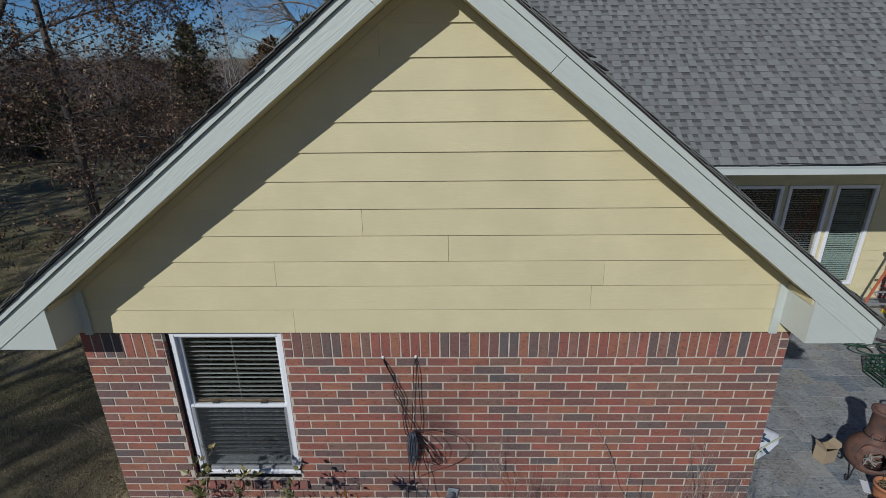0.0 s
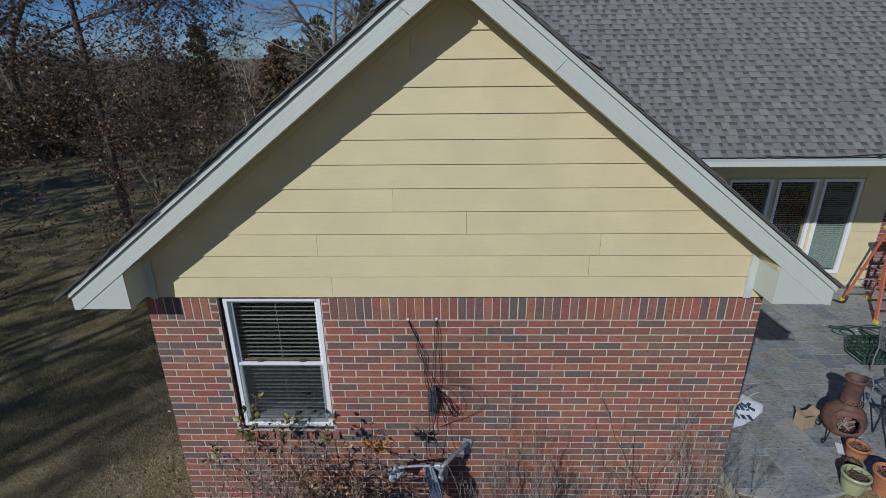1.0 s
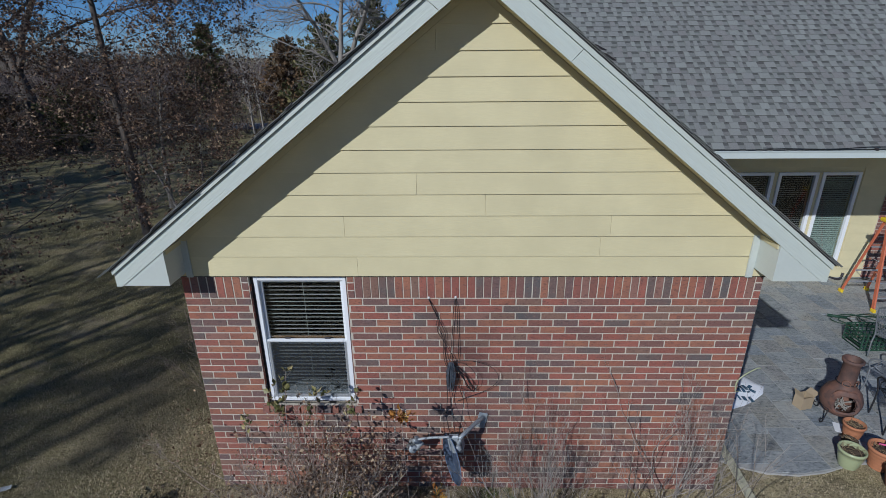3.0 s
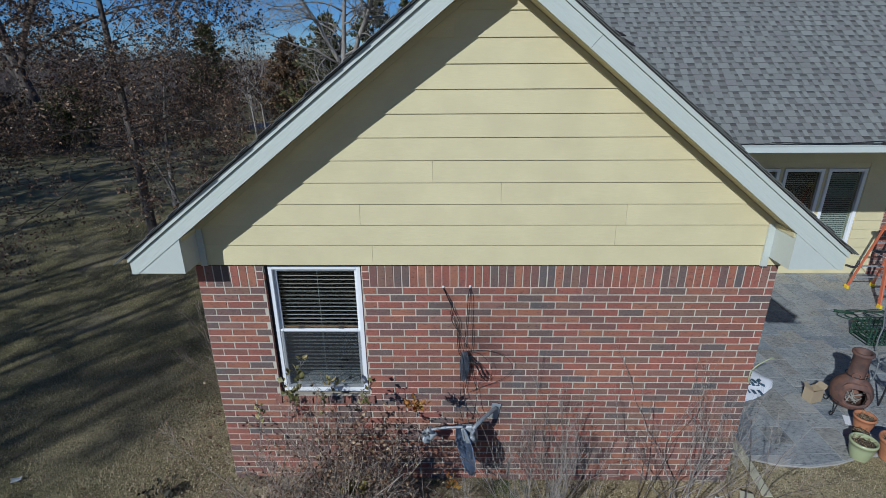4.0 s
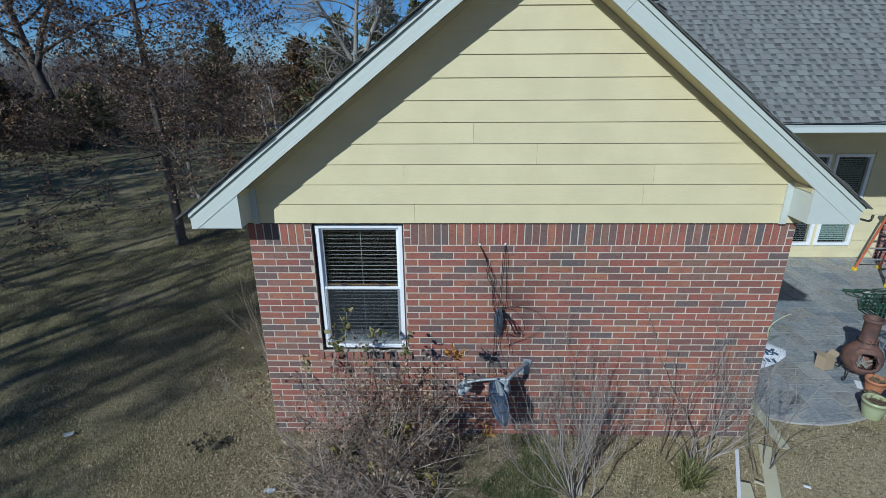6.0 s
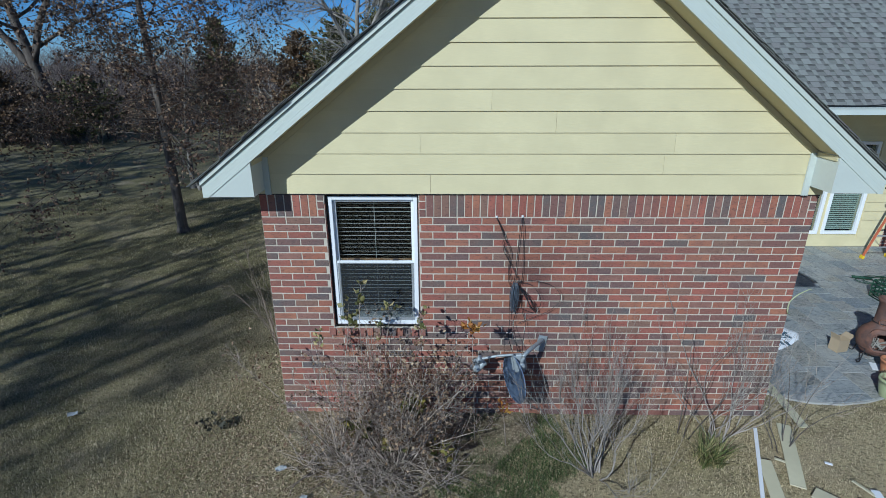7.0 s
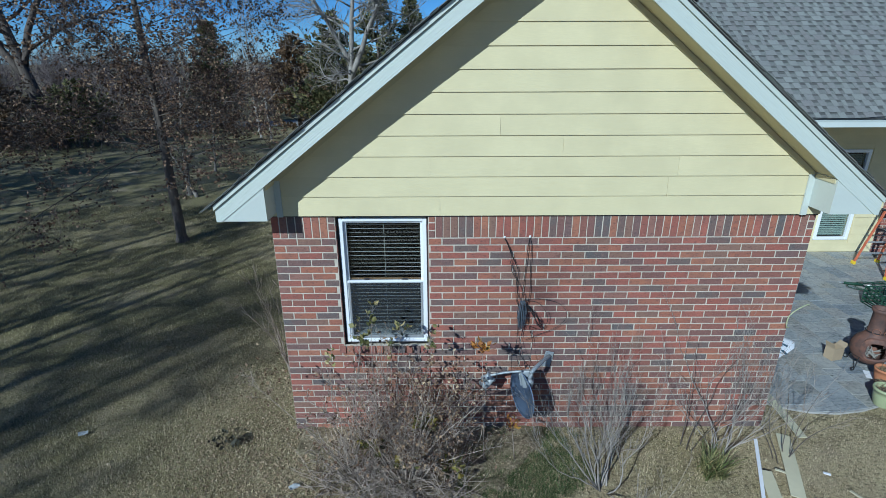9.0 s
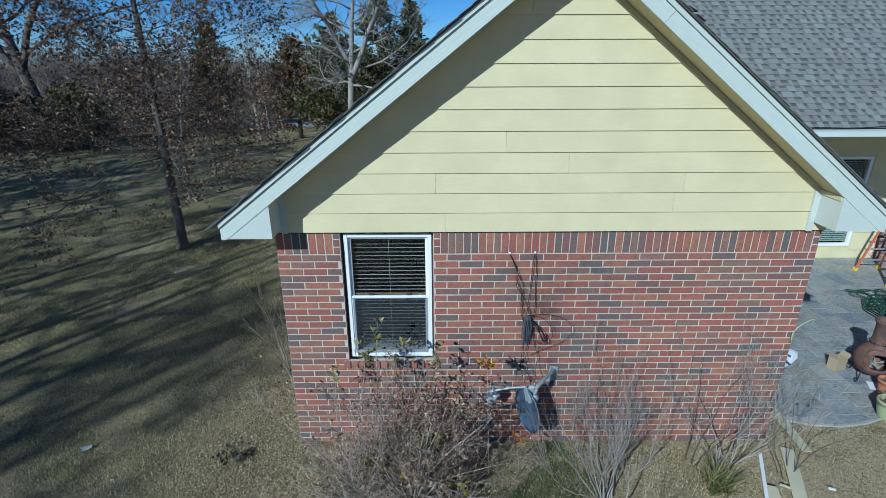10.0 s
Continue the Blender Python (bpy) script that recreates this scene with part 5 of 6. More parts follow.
for i in range(520):
    x, y = r.uniform(-40, -12), r.uniform(19, 36)
    if (y < 25 and x > -18) or 29 < y - 0.05 * x - 0.4 < 33.5:
        continue
    base = Vector((x, y, -0.05))
    for k in range(13):
        st = wander(base, Vector((r.uniform(-0.6, 0.6), r.uniform(-0.6, 0.6), 1)), r.uniform(0.8, 2.6), 4, 0.16, 0.0, r)
        brush.twig(st, 0.014, 0.004)
        for m in range(4):
            p2, d2 = at_length(st, r.uniform(0.3, 1))
            brush.twig(wander(p2, fork(d2, 0.7, r), r.uniform(0.2, 0.7), 2, 0.2, 0.0, r), 0.007, 0.003)
            if r.random() < 0.7:
                brush.leaf(p2, 0.12)
tagged(raw("edge_brush", brush.tv, brush.tf, BARK, None, "dark tangled brush along the wood's edge"), category="brush", kind="stuff")
tagged(raw("brush_leaves", brush.lv, brush.lf, OAKLEAF, None, "dead brown leaves on the tangled brush"), category="brush", kind="stuff")

road = tagged(new("road"), "pale asphalt lane across the far side of the field", "road", kind="structure")
bm = bmesh.new()
rows = [(bm.verts.new((x, 30.0 + 0.05 * x + 0.4 * math.sin(x * 0.1), 0.0)), bm.verts.new((x, 33.2 + 0.05 * x + 0.4 * math.sin(x * 0.1), 0.0))) for x in range(-60, 31, 3)]
for a, b in zip(rows, rows[1:]):
    bm.faces.new((a[0], b[0], b[1], a[1]))
for v in bm.verts:
    v.co.z = ground_z(v.co.x, v.co.y) + 0.03
part("lane", bm, plain("pale_asphalt", (0.27, 0.26, 0.245), 0.9, 0, 0.15, 2), road)

# bare trees beside the lawn, outside the view, whose shade falls across it
for seed, x, y, h in ((72, -16.5, -5.5, 12), (75, -21.0, -3.0, 12), (76, -24.0, 3.0, 12), (77, -28.0, 4.5, 12), (78, -26.0, 10.0, 12), (80, -32.0, 8.0, 12), (79, -20.5, 7.0, 11), (85, -20.5, 0.8, 12), (86, -22.5, 2.8, 12)):
    tree(seed, (x, y, -0.05), h, 0.2, (0.02, 0.03, 1), 24, 3.4, 0.2, ((8, 1.5, 0.75), (6, 0.7, 0.8)), 0.16, 0.0, 0.14, 4, 0.3).finish(
        "unseen_shade_tree", "leafless lawn tree with a few clinging brown leaves", "tree", BARK, BARK, OAKLEAF, "trees beside the lawn")
# unseen twiggy crowns, added to darken the lawn's near left corner
for seed, x, y, h in ((81, -14.2, -12.4, 10.5), (84, -15.6, -12.6, 10.5)):
    tree(seed, (x, y, -0.05), h, 0.1, (0.02, 0.03, 1), 34, 1.8, 0.45, ((10, 0.9, 0.75), (7, 0.5, 0.8)), 0.16, 0.0, 0.09, 2, 0.45).finish(
        "unseen_shade_tree", "unseen fine-twigged tree added to shade the lawn", "tree", BARK, BARK, OAKLEAF, "trees beside the lawn")
# a row of slender trunks beyond the lawn, whose long shadows stripe it
rp = random.Random(7)
for i, (across, thick) in enumerate(((-5.65, 0.10), (-6.2, 0.12), (-7.05, 0.16), (-7.35, 0.17), (-8.25, 0.18), (-8.6, 0.16), (-9.45, 0.14), (-10.4, 0.12), (-11.2, 0.13), (-12.0, 0.17), (-13.2, 0.15), (-14.3, 0.15))):
    y = rp.uniform(-9.5, -7.5)
    tree(140 + i, ((across + 0.562 * y) / 0.827, y, -0.05), rp.uniform(12, 14), thick, (rp.uniform(-0.02, 0.02), rp.uniform(-0.02, 0.02), 1), 15, 2.0, 0.35, ((6, 0.9, 0.75), (4, 0.4, 0.8)), 0.15, 0.0, 0.10, 1, 0.4, 0.025).finish(
        "slender_tree", "slender leafless tree in a row beyond the lawn", "tree", BARK, BARK, OAKLEAF, "row of slender trees")
# unseen tree added behind the camera, its high twigs shading brick round the dish
tree(73, (-7.95, -12.4, -0.05), 10.5, 0.05, (0.01, 0.0, 1), 17, 1.6, 0.68, ((6, 0.8, 0.75), (4, 0.4, 0.8)), 0.18, 0.0, 0, 0, 0.5).finish(
    "unseen_shade_tree", "unseen leafless tree added to shade the brick wall", "tree", BARK, BARK, None, "trees beside the lawn")

# ---------------------------------------------------------------- shrubs by the wall


def shrub(seed, x, y, stems, spread, height, name, label, bark, leafmat=None, leaf=0.0, density=0, levels=((6, 0.35, 0.6), (4, 0.16, 0.7)), r0=0.008, rough=0.16, rise=1.0, crooked=7):
    p = Plant(seed)
    r = p.r
    for i in range(stems):
        a = r.uniform(0, 2 * math.pi)
        q = math.sqrt(r.random())
        base = Vector((x + 0.10 * q * math.cos(a) + r.uniform(-0.05, 0.05), y + 0.08 * q * math.sin(a), -0.03))
        d = Vector((spread * q * math.cos(a), spread * 0.75 * q * math.sin(a), rise))
        l = height * r.uniform(0.55, 1.1)
        pts = wander(base, d, l, crooked, rough, 0.02, r)
        for v in pts:
            v.y = min(v.y, -0.03 - 0.02 * r.random()) if -2.9 < v.x < 2.9 else v.y
        p.wood(pts, r0 * r.uniform(0.7, 1.3), r0 * 0.35, 5)
        p.branch(pts, r0 * 0.8, levels, rough * 1.2, 0.02, leaf, density)
    return p


def litter(p, x, y, wide, deep, count):
    """Fallen and broken twigs lying low round a shrub's foot."""
    r = p.r
    for i in range(count):
        a, q = r.uniform(0, 6.28), math.sqrt(r.random())
        st = wander(Vector((x + wide * q * math.cos(a), y + deep * q * math.sin(a), 0.02)), Vector((r.uniform(-1, 1), r.uniform(-1, 1), r.uniform(0.0, 0.7))), r.uniform(0.15, 0.55), 4, 0.25, -0.02, r)
        p.twig(st, r.uniform(0.003, 0.0065), 0.002, 3)


def curled_leaves(p, count, x, y, z, wide, deep, high, size):
    """Dead leaves that hang in loose bunches among the twigs."""
    r = p.r
    for i in range(count // 5):
        c = Vector((r.gauss(x, wide), r.gauss(y, deep), max(0.12, r.gauss(z, high))))
        c.y = min(c.y, -0.06)
        for k in range(5):
            p.leaf(c + Vector((r.gauss(0, 0.035), r.gauss(0, 0.03), r.gauss(0, 0.035))), size * r.uniform(0.6, 1.3))


p = shrub(81, -1.42, -0.80, 40, 0.66, 1.42, "shrub", "", TWIG, DEADLEAF, 0.036, 1, ((9, 0.42, 0.6), (5, 0.18, 0.8)))
litter(p, -1.4, -0.92, 0.62, 0.42, 420)
curled_leaves(p, 900, -1.12, -0.72, 0.95, 0.24, 0.18, 0.24, 0.04)
curled_leaves(p, 350, -1.40, -0.85, 0.55, 0.36, 0.2, 0.25, 0.038)
p.finish("dry_shrub", "half-dead shrub of grey-brown stems and curled brown leaves", "shrub", TWIG, TWIG, DEADLEAF, trunk="stem")
p = shrub(89, -2.0, -0.72, 17, 0.75, 1.35, "shrub", "", TWIG, DEADLEAF, 0.04, 1, ((7, 0.38, 0.6), (3, 0.16, 0.8)), 0.007)
litter(p, -2.05, -0.80, 0.45, 0.35, 150)
p.finish("dry_shrub", "sparse dry shrub of thin stems below the window", "shrub", TWIG, TWIG, DEADLEAF, trunk="stem")
# living shoots in and beside them
for seed, x, y, top, n in ((82, -1.80, -0.72, (-1.72, -0.42, 1.86), 12), (85, -2.0, -0.72, (-1.93, -0.42, 1.60), 16), (83, -1.55, -0.70, (-1.46, -0.40, 1.60), 8), (90, -2.1, -0.70, (-2.24, -0.42, 1.34), 8), (91, -1.30, -0.68, (-1.18, -0.36, 1.50), 9), (84, -1.45, -0.66, (-1.62, -0.36, 1.36), 8)):
    p = Plant(seed)
    r = p.r
    t, b = Vector(top), Vector((x, y, 0))
    pts = [b.lerp(t, q) + Vector((0.04 * math.sin(q * 5 + seed), 0.02 * math.sin(q * 7), 0)) for q in (0, 0.2, 0.4, 0.6, 0.8, 0.9, 1.0)]
    p.wood(pts, 0.006, 0.002, 5)
    for i in range(n):
        q = 0.70 + 0.30 * r.random() ** 0.7
        s0, d = at_length(pts, q)
        tw = wander(s0, fork(d, 0.8, r), r.uniform(0.03, 0.10), 2, 0.2, 0.02, r)
        p.twig(tw, 0.0022, 0.001)
        for k in range(2):
            p.leaf(tw[-1], r.uniform(0.04, 0.085), fork(d, r.uniform(0.4, 1.3), r))
    p.finish("green_shoot", "upright shoot with dull yellow-green leaves in the shrub", "shrub", TWIG, TWIG, GREENLEAF, "green shoots of the shrub", trunk="stem")

# broad-leaved tufts among the dead twigs
AUTUMN = leaf_material("orange_leaf", ((0, (0.20, 0.08, 0.02)), (0.5, (0.42, 0.17, 0.035)), (1, (0.55, 0.33, 0.07))), 0.5)
MAHONIA = leaf_material("bronze_green_leaf", ((0, (0.05, 0.055, 0.016)), (0.5, (0.13, 0.12, 0.03)), (1, (0.34, 0.27, 0.06))), 0.4)
for seed, x, y, z, n, size, mat, label in (
        (201, -1.78, -0.86, 0.46, 26, 0.13, MAHONIA, "tuft of broad bronze-green leaves among dead twigs"),
        (202, -1.22, -0.84, 0.70, 30, 0.13, MAHONIA, "tuft of broad yellow-green leaves in the dry shrub"),
        (203, -1.42, -0.90, 0.26, 16, 0.10, MAHONIA, "small tuft of broad leaves low in the dry shrub"),
        (204, -0.95, -0.92, 0.22, 18, 0.11, MAHONIA, "small bronze-green tuft at the shrub's foot"),
        (205, -0.64, -0.58, 1.46, 34, 0.075, AUTUMN, "tuft of orange autumn leaves against the brick"),
        (206, -0.30, -0.60, 0.52, 14, 0.075, AUTUMN, "few orange leaves beneath the satellite dish")):
    p = Plant(seed)
    r = p.r
    stem = [Vector((x + 0.06, y + 0.05, -0.02)), Vector((x + 0.03, y + 0.02, z * 0.5)), Vector((x, y, z))]
    p.wood(stem, 0.006, 0.003, 5)
    for i in range(n):
        a = r.uniform(0, 6.283)
        d = Vector((math.cos(a), math.sin(a), r.uniform(0.1, 1.1)))
        p.leaf(Vector((x, y, z)) + Vector((r.gauss(0, 0.03), r.gauss(0, 0.03), r.gauss(0, 0.03))) + d.normalized() * size * 0.35, size * r.uniform(0.7, 1.15), d)
    p.finish("leafy_tuft", label, "shrub", TWIG, TWIG, mat, "leafy tufts in the dry shrub", trunk="stem")


def vase(seed, x, y, stems, reach, height, r0, wood, fine, label, lean=0.0, twigs=9):
    """A bare shrub whose stems sweep out from one crown and turn upright, with fine straight twigs."""
    p = Plant(seed)
    r = p.r
    for i in range(stems):
        a = r.uniform(0, 6.283)
        out = r.uniform(0.25, 1.0)
        base = Vector((x + 0.07 * math.cos(a), y + 0.05 * math.sin(a), -0.02))
        way = Vector((reach * out * math.cos(a) + lean, reach * 0.75 * out * math.sin(a), 0.55))
        pts = wander(base, way, height * r.uniform(0.6, 1.08), 9, 0.30, 0.13, r)
        for v in pts:
            v.y = min(v.y, -0.03 - 0.03 * r.random())
        ra = r0 * r.uniform(0.6, 1.25)
        p.wood(pts, ra, ra * 0.12, 5)
        for k in range(twigs):
            q = r.uniform(0.22, 0.98)
            s0, d = at_length(pts, q)
            side = wander(s0, fork(d, r.uniform(0.25, 0.6), r) + Vector((0, 0, 0.5)), height * r.uniform(0.18, 0.5), 5, 0.11, 0.06, r)
            for v in side:
                v.y = min(v.y, -0.02)
            p.twig(side, 0.0024, 0.0009, 4)
            for m in range(3):
                s1, d1 = at_length(side, r.uniform(0.1, 0.95))
                p.twig(wander(s1, fork(d1, r.uniform(0.3, 0.7), r) + Vector((0, 0, 0.35)), r.uniform(0.08, 0.30), 3, 0.12, 0.05, r), 0.0014, 0.0008, 3)
    p.finish("bare_shrub", label, "shrub", wood, fine, trunk="stem")


vase(92, 0.66, -0.96, 15, 1.0, 1.35, 0.0105, GREYTWIG, GREYTWIG, "bare shrub of silvery stems and thin upright twigs", 0.16, 11)
vase(93, 0.90, -0.40, 9, 0.8, 1.35, 0.0042, TWIG, TWIG, "bare shrub of fine reddish twigs against the wall", 0.0, 6)
vase(94, 2.12, -0.42, 14, 0.58, 1.55, 0.007, GREYTWIG, GREYTWIG, "bare grey shrub at the wall's corner by the patio", 0.05, 7)
shrub(95, 1.75, -0.35, 3, 0.3, 1.5, "", "", TWIG, None, 0, 0, ((5, 0.4, 0.6), (3, 0.2, 0.6)), 0.006, 0.16).finish(
    "bare_shrub", "crooked dark-stemmed shrub against brick", "shrub", BARK, TWIG, trunk="stem")
shrub(96, 2.75, -0.6, 5, 0.55, 1.2, "", "", TWIG, None, 0, 0, ((4, 0.4, 0.6), (3, 0.2, 0.6)), 0.006, 0.14).finish(
    "bare_shrub", "few long bare canes beside the offcuts", "shrub", BARK, TWIG, trunk="stem")
CROOKED = bark_material("brown_crooked_stem", (0.10, 0.075, 0.06), (0.34, 0.27, 0.215), 10)
p = Plant(97)
r = p.r
for i in range(7):
    foot = Vector((-3.10 + r.uniform(-0.10, 0.08), 0.98 + r.uniform(-0.12, 0.12), -0.03))
    stem = wander(foot, Vector((r.uniform(-0.42, 0.02), r.uniform(-0.45, 0.15), 1)), r.uniform(0.55, 0.9), 6, 0.24, 0.0, r)
    thick = r.uniform(0.012, 0.024)
    p.wood(stem, thick, thick * 0.6, 6)
    for k in range(2):
        s0, d = at_length(stem, r.uniform(0.6, 1.0))
        whip = wander(s0, d * 0.5 + Vector((r.uniform(-0.40, 0.15), r.uniform(-0.35, 0.2), 0.8)), r.uniform(0.6, 1.5), 8, 0.13, 0.02, r)
        p.twig(whip, thick * 0.26, 0.0014, 4)
        for m in range(6):
            s1, d1 = at_length(whip, r.uniform(0.1, 0.95))
            p.twig(wander(s1, fork(d1, r.uniform(0.4, 0.9), r), r.uniform(0.1, 0.4), 3, 0.15, 0.02, r), 0.0028, 0.0010, 3)
for i in range(120):
    p.leaf(Vector((r.gauss(-3.2, 0.2), r.gauss(0.75, 0.3), max(0.05, r.gauss(0.3, 0.2)))), r.uniform(0.03, 0.06))
p.finish("bare_shrub", "crooked thick-stemmed bare shrub leaning beside the brick corner", "shrub", CROOKED, CROOKED, DEADLEAF, trunk="stem")
p = shrub(98, -3.46, -0.33, 3, 0.6, 0.2, "", "", BARK, GREENLEAF, 0.07, 3, ((4, 0.14, 0.6),), 0.004)
p.finish("low_shrub", "small dark-leaved shrub in dry grass", "shrub", BARK, BARK, leaf_material("dark_leaf", ((0, (0.03, 0.03, 0.02)), (1, (0.08, 0.07, 0.045)))), trunk="stem")


def straps(seed, x, y, count, length, mat, name, label):
    p = Plant(seed)
    r = p.r
    for i in range(count):
        a = r.uniform(0, 6.28)
        l = length * r.uniform(0.5, 1.1)
        pts = wander(Vector((x + r.uniform(-0.12, 0.12), y + r.uniform(-0.1, 0.1), -0.02)), Vector((math.cos(a) * 0.8, math.sin(a) * 0.8, 2.2)), l, 5, 0.08, -0.20, r)
        k = len(p.lv)
        w = 0.006
        s = Vector((-math.sin(a), math.cos(a), 0)) * w
        for i2, q in enumerate(pts):
            t = 1 - (i2 / 5) ** 2 * 0.85
            p.lv += [q - s * t, q + s * t]
        p.lf += [(k + 2 * j, k + 2 * j + 1, k + 2 * j + 3, k + 2 * j + 2) for j in range(5)]
    ob = tagged(new(name), label, "grass clump")
    tagged(raw("blade_mass", p.lv, p.lf, mat, ob), kind="stuff")


STRAP = leaf_material("strap_leaf", ((0, (0.06, 0.085, 0.022)), (0.5, (0.14, 0.15, 0.05)), (0.8, (0.30, 0.26, 0.11)), (1, (0.46, 0.38, 0.20))))
straps(101, 1.86, -0.76, 170, 0.38, STRAP, "grass_clump", "arching clump of half-green ornamental grass")

# ---------------------------------------------------------------- grass and fallen leaves
rg = np.random.default_rng(3)


def blades(name, label, count, xs, ys, size, mat, keep):
    vs, fs = [], []
    x, y = rg.uniform(*xs, count), rg.uniform(*ys, count)
    a, l, t = rg.uniform(0, 6.283, count), rg.uniform(0.5, 1.2, count) * size, rg.uniform(0.2, 1.4, count)
    for i in range(count):
        if not keep(x[i], y[i]):
            continue
        ca_, sa_ = math.cos(a[i]), math.sin(a[i])
        w, k, z = 0.0022 + 0.0016 * t[i], len(vs), ground_z(x[i], y[i]) - 0.004
        out, up = l[i] * math.sin(t[i]), l[i] * math.cos(t[i])
        vs += [(x[i] - sa_ * w, y[i] + ca_ * w, z), (x[i] + sa_ * w, y[i] - ca_ * w, z), (x[i] + ca_ * out, y[i] + sa_ * out, z + max(up, 0.012))]
        fs.append((k, k + 1, k + 2))
    tagged(raw(name, vs, fs, mat, None, label), category="grass", kind="stuff")


def open_lawn(x, y):
    if XL - 0.02 < x < XR + 0.02 and y > -0.02:
        return False
    if x > 2.8 and y > 0.15 and y > edge_front(x) - 0.01:
        return False
    return True


def edge_front(x):
    for (x0, y0), (x1, y1) in zip(EDGE, EDGE[1:]):
        if x0 <= x <= x1:
            return y0 + (y1 - y0) * (x - x0) / (x1 - x0)
    return 0.4


STRAW = leaf_material("straw_blade", ((0, (0.17, 0.13, 0.07)), (0.35, (0.42, 0.335, 0.20)), (0.75, (0.66, 0.56, 0.37)), (1, (0.26, 0.25, 0.11))), 0.8)
GREENBLADE = leaf_material("winter_green_blade", ((0, (0.04, 0.065, 0.02)), (0.5, (0.10, 0.14, 0.045)), (0.78, (0.17, 0.19, 0.07)), (1, (0.42, 0.35, 0.20))), 0.7)
blades("dry_grass", "short dormant straw grass of the lawn", 250000, (-6.5, 6.5), (-2.2, 2.6), 0.042, STRAW, open_lawn)
blades("dry_grass_far", "short half-green grass of the side lawn", 200000, (-13, -3.2), (-2.4, 10), 0.06, leaf_material("half_green_blade", ((0, (0.085, 0.08, 0.03)), (0.4, (0.21, 0.185, 0.08)), (0.7, (0.42, 0.35, 0.20)), (1, (0.62, 0.53, 0.34))), 0.8), open_lawn)
blades("green_weeds", "low winter-green weeds along the wall", 80000, (-1.3, 1.7), (-2.0, -0.03), 0.06, GREENBLADE, lambda x, y: noise.noise((x * 2.1, y * 2.1, 3)) + 0.8 * noise.noise((x * 9, y * 9, 5)) > -0.18 + 1.3 * max(0.0, x - 0.2) + 1.3 * max(0.0, -0.6 - x) + 0.5 * max(0.0, -1.1 - y))
lf = Plant(111)
r = lf.r
for i in range(15000):
    if r.random() < 0.45:
        x, y = r.gauss(-1.9, 0.9), r.gauss(-0.95, 0.45)
    elif r.random() < 0.5:
        x, y = r.gauss(-3.35, 0.5), r.gauss(0.1, 0.8)
    else:
        x, y = r.uniform(-12, 5), r.uniform(-2.4, 9)
    if open_lawn(x, y):
        lf.leaf(Vector((x, y, ground_z(x, y) + r.uniform(0.006, 0.022))), r.uniform(0.014, 0.032), Vector((r.uniform(-1, 1), r.uniform(-1, 1), r.uniform(-0.08, 0.15))))
tagged(raw("fallen_leaves", lf.lv, lf.lf, leaf_material("bleached_leaf", ((0, (0.17, 0.11, 0.068)), (0.4, (0.33, 0.24, 0.148)), (0.8, (0.50, 0.395, 0.255)), (1, (0.58, 0.49, 0.34)))), None, "scattered dry brown leaves on the grass"), category="leaves", kind="stuff")

# ---------------------------------------------------------------- pieces: bricks
def brick_mesh(name, lx, lz, seed):
    """A brick's face and sides, with worn edges, about its middle; the face at y = 0."""
    r = random.Random(seed)
    a, c = lx / 2, lz / 2
    vs = [(-a, 0.03, -c), (a, 0.03, -c), (a, 0.03, c), (-a, 0.03, c)]
    j = lambda: r.uniform(-0.0012, 0.0012)
    vs += [(x + j(), 0.0018, z + j()) for x, z in ((-a, -c), (a, -c), (a, c), (-a, c))]
    i = 0.0025
    vs += [(x + j(), -0.0004 + j() * 0.6, z + j()) for x, z in ((-a + i, -c + i), (a - i, -c + i), (a - i, c - i), (-a + i, c - i))]
    fs = [(8, 9, 10, 11)] + [(4 + k, 4 + (k + 1) % 4, 8 + (k + 1) % 4, 8 + k) for k in range(4)] + [(k, (k + 1) % 4, 4 + (k + 1) % 4, 4 + k) for k in range(4)]
    me = bpy.data.meshes.new(name)
    me.from_pydata(vs, [], fs)
    me.materials.append(BRICK)
    return me


MESHES = {}


def brick_for(lx, lz):
    key = (round(lx, 2), round(lz, 2), R.randrange(3))
    if key not in MESHES:
        MESHES[key] = brick_mesh("brick", lx, lz, len(MESHES))
    return MESHES[key]


class Laid:
    """Bricks laid in one wall: the first as parts of their own, the rest joined."""

    def __init__(self, parent, limit):
        self.parent, self.left, self.v, self.f = parent, limit, [], []

    def lay(self, x0, x1, z0, z1, y=0.0):
        if x1 - x0 < 0.012:
            return
        me = brick_for(x1 - x0, z1 - z0)
        at = Vector(((x0 + x1) / 2, y + R.uniform(-0.0012, 0.0012), (z0 + z1) / 2))
        if self.left > 0:
            self.left -= 1
            o = new("brick", me)
            o.parent, o.location = self.parent, at
            o.rotation_euler = (R.uniform(-0.006, 0.006), R.uniform(-0.004, 0.004), R.uniform(-0.004, 0.004))
        else:
            n = len(self.v)
            self.v += [tuple(v.co + at) for v in me.vertices]
            self.f += [tuple(n + i for i in p.vertices) for p in me.polygons]

    def done(self):
        if self.f:
            tagged(raw("lower_bricks", self.v, self.f, BRICK, self.parent, "lower courses of brick"), kind="stuff")


def spans(x0, x1, gaps):
    """x0..x1 without the gaps."""
    out = [(x0, x1)]
    for a, b in gaps:
        out = [q for s, e in out for q in ((s, min(e, a)), (max(s, b), e)) if q[1] - q[0] > 0.01]
    return out


laid = Laid(wall_front, 300)
J = 0.0125
